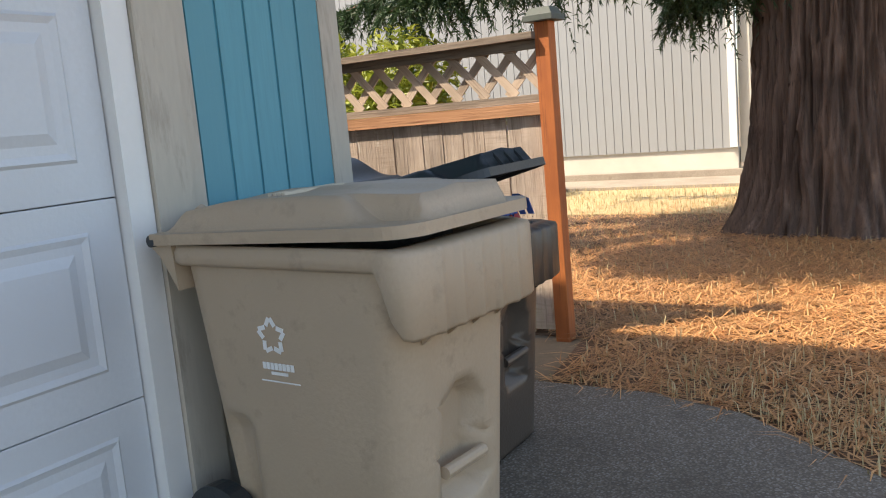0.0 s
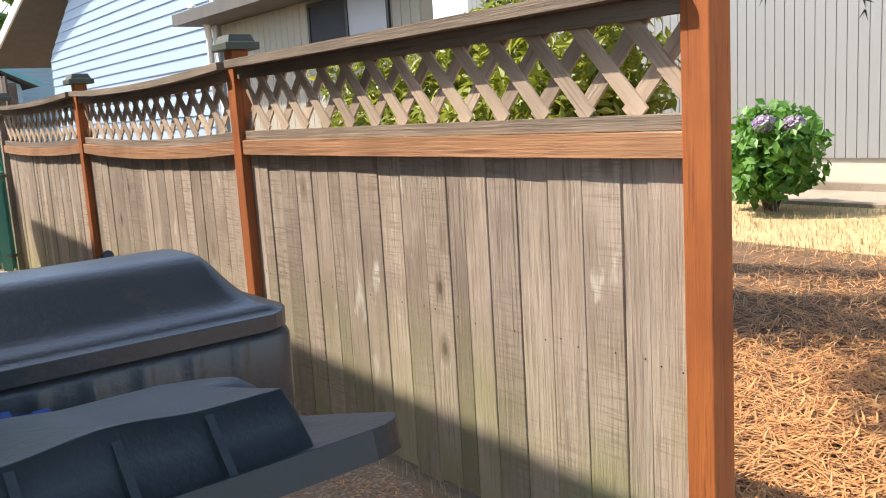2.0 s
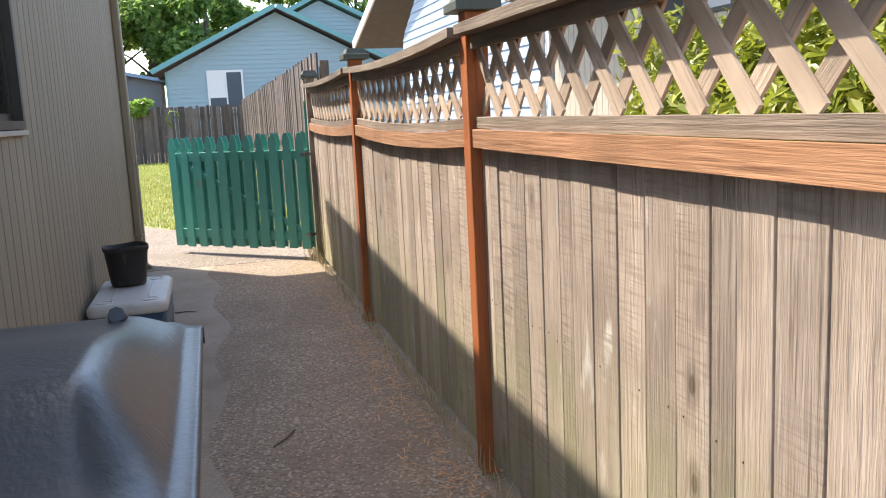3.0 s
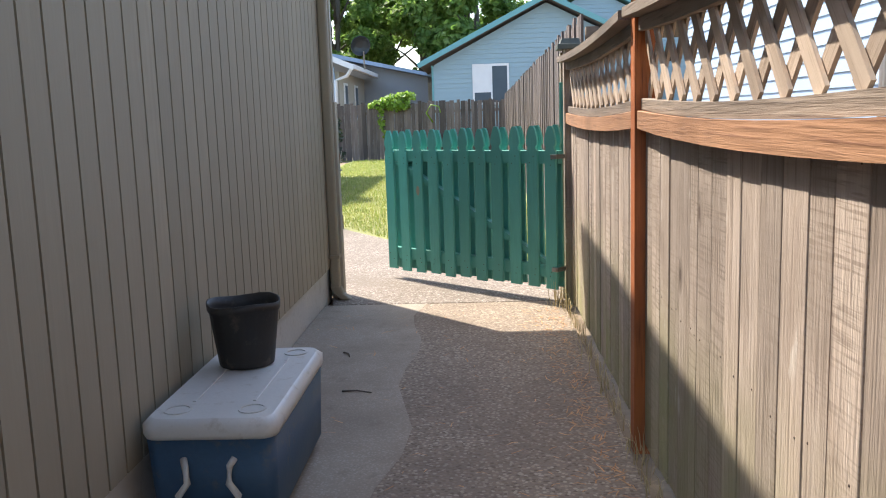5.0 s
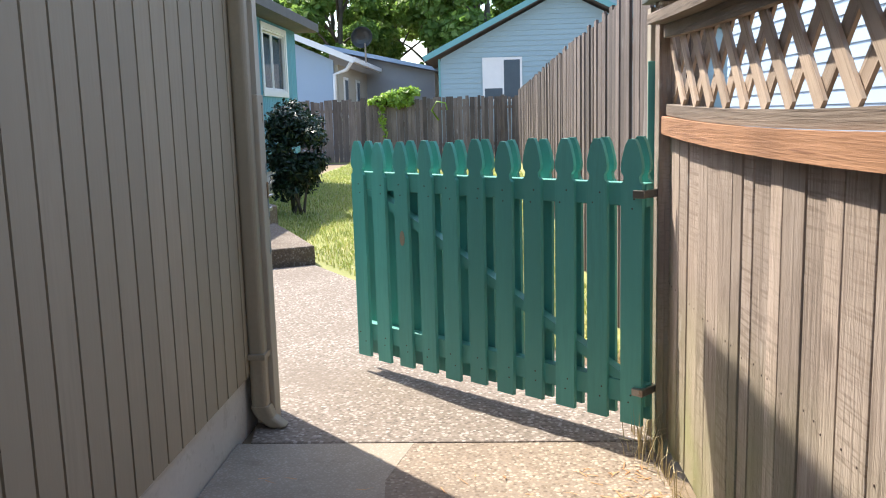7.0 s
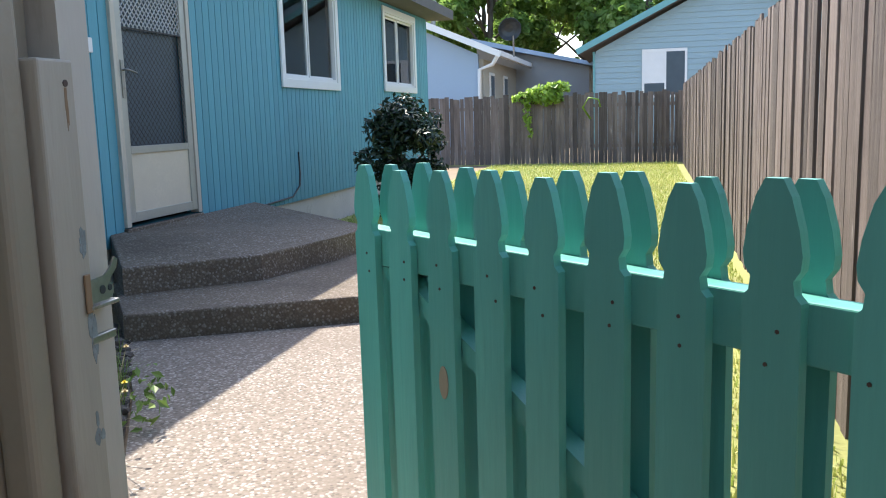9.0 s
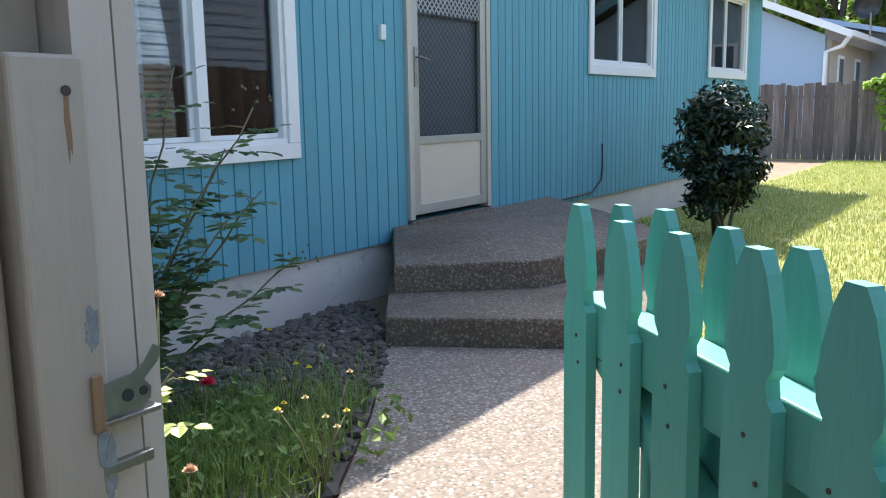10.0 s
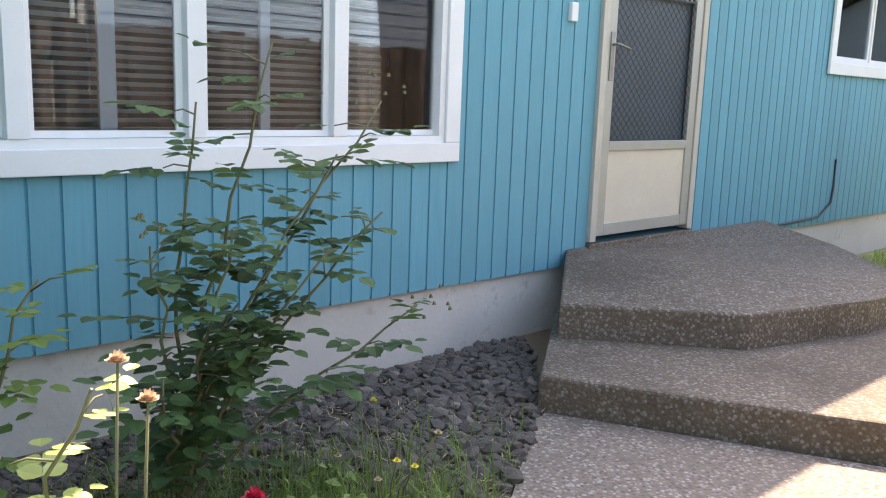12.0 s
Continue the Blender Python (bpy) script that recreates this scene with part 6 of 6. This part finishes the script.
# tall weed with seed stalks at the path edge
for k, (x, y) in enumerate(((-11.75, 1.55), (-12.2, 0.95), (-10.65, 2.2))):
    s = thing("wild_weed", "thin flowering weed at the path edge", "weed", "weeds at the path", at=(x, y, 0))
    for j in range(8):
        a = rb.uniform(0, 6.28)
        e = Vector((math.cos(a) * 0.16, math.sin(a) * 0.16, rb.uniform(0.2, 0.42)))
        bm = bmesh.new()
        tube(bm, [(0, 0, -0.02), e * 0.5 + Vector((0, 0, 0.05)), e], 0.003, 0.002, 4)
        part("stalk", bm, M_STEM, s)
        bm = bmesh.new()
        petal_flower(bm, e, 0.014, rb, 3)
        part("flower", bm, M_YELLOW if j % 3 == 0 else M_STRAW, s)

# ---- pine litter, dry grass, lawn ----
LIT = [(-1.75, 4.25), (-1.75, 3.52), (-1.2, 3.48), (-0.8, 3.34), (-0.32, 2.93), (0.1, 2.53), (0.6, 1.88), (6, 0.7), (6, 11), (-7, 11), (-7, 4.7), (-2.05, 4.4)]
pts = []
r = np.random.default_rng(21)
while len(pts) < 70000:
    x, y = r.normal(-0.3, 2.2), r.normal(6.0, 2.1)
    if -6.5 < x < 6 and y < 11 and in_poly(x, y, LIT) and math.hypot(x + 1.1, y - 8.65) > 0.75:
        pts.append((x, y, r.random() * 0.012 - 0.028 + 0.02 * r.random()))
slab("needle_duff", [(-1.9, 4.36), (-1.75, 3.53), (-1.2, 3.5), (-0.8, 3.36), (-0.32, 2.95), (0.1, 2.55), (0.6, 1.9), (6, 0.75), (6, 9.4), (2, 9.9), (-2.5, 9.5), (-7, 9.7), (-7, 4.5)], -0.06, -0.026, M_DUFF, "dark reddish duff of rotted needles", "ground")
slab("bleached_verge", [(-7, 9.72), (-2.5, 9.52), (2, 9.92), (6, 9.42), (12, 9.5), (12, 12.28), (-14, 12.28), (-14, 9.8)], -0.06, -0.022, M_DRYTURF, "bleached dry grass before a neighbouring house", "ground")
w = blades("needle_litter", pts, 0.19, 0.0034, 0, M_NEEDLE, seed=8, flat=True)
tagged(w, "thick litter of fallen orange-brown needles", "needle litter", kind="stuff")
pts = []
while len(pts) < 16000:
    x, y = r.uniform(-7, 5), r.uniform(2.4, 12.2)
    dens = 0.25 + 0.75 * (y > 9.2) + 0.5 * (math.hypot(x - 0.3, y - 3.3) < 0.9)
    if r.random() < dens and in_poly(x, min(y, 10.9), LIT):
        pts.append((x, y, -0.03))
w = blades("dry_grass", pts, 0.09, 0.0035, 0.9, M_STRAW, seed=9)
tagged(w, "bleached dry grass under a tree", "dry grass", kind="stuff")
pts = []
while len(pts) < 1000:
    a = r.random()
    x, y = -1.2 + 3.4 * a, 3.55 - 1.75 * a + 0.35 * abs(r.normal())
    if in_poly(x, y, LIT):
        pts.append((x + 0.02 * r.normal(), y, -0.03))
w = blades("edge_tufts", pts, 0.09, 0.003, 1.0, M_STRAW, seed=14)
tagged(w, "pale dry grass tufts along a driveway edge", "dry grass", kind="stuff")
pts = [(-9.75 + 0.12 * r.normal(), 4.24 - 0.05 * abs(r.normal()), 0.0) for _ in range(50)] + [(-10.5 - 0.5 * r.random(), 4.3 + 0.05 * r.normal(), 0.0) for _ in range(250)]
w = blades("gate_grass", pts, 0.16, 0.003, 0.8, M_STRAW, seed=10)
tagged(w, "dry grass tufts at the gate post", "dry grass", kind="stuff")
pts = [(x, 4.25 + 0.02 * r.normal(), 0.0) for x in r.uniform(-9.7, -3.0, 420)]
w = blades("fence_grass", pts, 0.1, 0.0022, 1.0, M_STRAW, seed=12)
tagged(w, "dead grass along the fence foot", "dry grass", kind="stuff")
LAWN = [(-10.75, 4.35), (-11.9, 3.5), (-13.2, 2.7), (-14.3, 2.1), (-17.3, 0.35), (-17.3, -0.3), (-31.9, -0.3), (-31.9, 4.35)]
pts = []
while len(pts) < 60000:
    x, y = -10.75 - 21 * r.random() ** 1.2, r.uniform(-0.3, 4.35)
    if in_poly(x, y, LAWN):
        pts.append((x, y, -0.02))
w = blades("lawn_grass", pts, 0.07, 0.005, 0.9, M_GRASS, seed=13)
tagged(w, "short sunlit lawn grass, yellowing in patches", "grass", kind="stuff")
# twigs on the walkway
for k, (x, y, a, L) in enumerate(((-6.0, 3.1, 20, 0.25), (-5.6, 2.8, 60, 0.12), (-7.9, 3.0, 80, 0.15), (-5.2, 3.6, -30, 0.2), (-8.6, 2.9, 30, 0.1))):
    bm = bmesh.new()
    tube(bm, [(0, 0, 0.006), (L * 0.5, 0.01, 0.009), (L, -0.005, 0.006)], 0.005, 0.003, 5)
    o = solo("twig", bm, M_CONTR, "thin dry twig lying on concrete", "twig", "twigs on the walkway")
    o.matrix_world = pose(x, y, 0, 0, 0, a)

pts = [(x, 4.2 - 0.12 * abs(g_), 0.002) for x, g_ in zip(r.uniform(-9.6, -2.4, 900), r.normal(size=900))] + [(x, y, 0.002) for x, y in zip(r.uniform(-9.6, -2.4, 260), r.uniform(2.6, 4.2, 260))]
w = blades("walkway_litter", pts, 0.06, 0.0022, 0, M_NEEDLE, seed=15, flat=True)
tagged(w, "dry needles and debris scattered on a walkway", "debris", kind="stuff")

# ---- dark stones in the bed ----
stone_bed = thing("stone_mulch", "dark lava stone mulch between house and path", "stone mulch", at=(0, 0, 0))
shapes = []
for k in range(7):
    bm = bmesh.new()
    bmesh.ops.create_icosphere(bm, subdivisions=1, radius=1)
    for v in bm.verts:
        v.co *= 1 + 0.45 * noise.noise(v.co * 1.7 + Vector((k * 7, 0, 0)))
        v.co.z *= 0.62
    shapes.append(mesh_of("stone", bm, M_STONE))
V, F = [], []
count = 0
rs = random.Random(17)
tries = 0
while tries < 8500:
    tries += 1
    x, y = rs.uniform(-14.25, -10.4), rs.uniform(-0.36, 1.7)
    if not in_poly(x, y, BED) or (abs(x + 11.5) < 0.75 and 0.45 < y < 1.5 and rs.random() < 0.75):
        continue
    s = rs.choice((0.012, 0.016, 0.02, 0.024, 0.036)) * rs.uniform(0.8, 1.2)
    m = pose(x, y, s * 0.3 - 0.004, rs.uniform(-25, 25), rs.uniform(-25, 25), rs.uniform(0, 360)) @ Matrix.Diagonal((s * 1.25, s, s, 1))
    me = rs.choice(shapes)
    if count < 300 and x < -12.3 and rs.random() < 0.5:
        piece("stone", me, stone_bed, m)
        count += 1
    else:
        q = len(V)
        V += [m @ v.co for v in me.vertices]
        F += [[q + i for i in p.vertices] for p in me.polygons]
o = raw("gravel", V, F, M_STONE, stone_bed)
o["kind"] = "stuff"
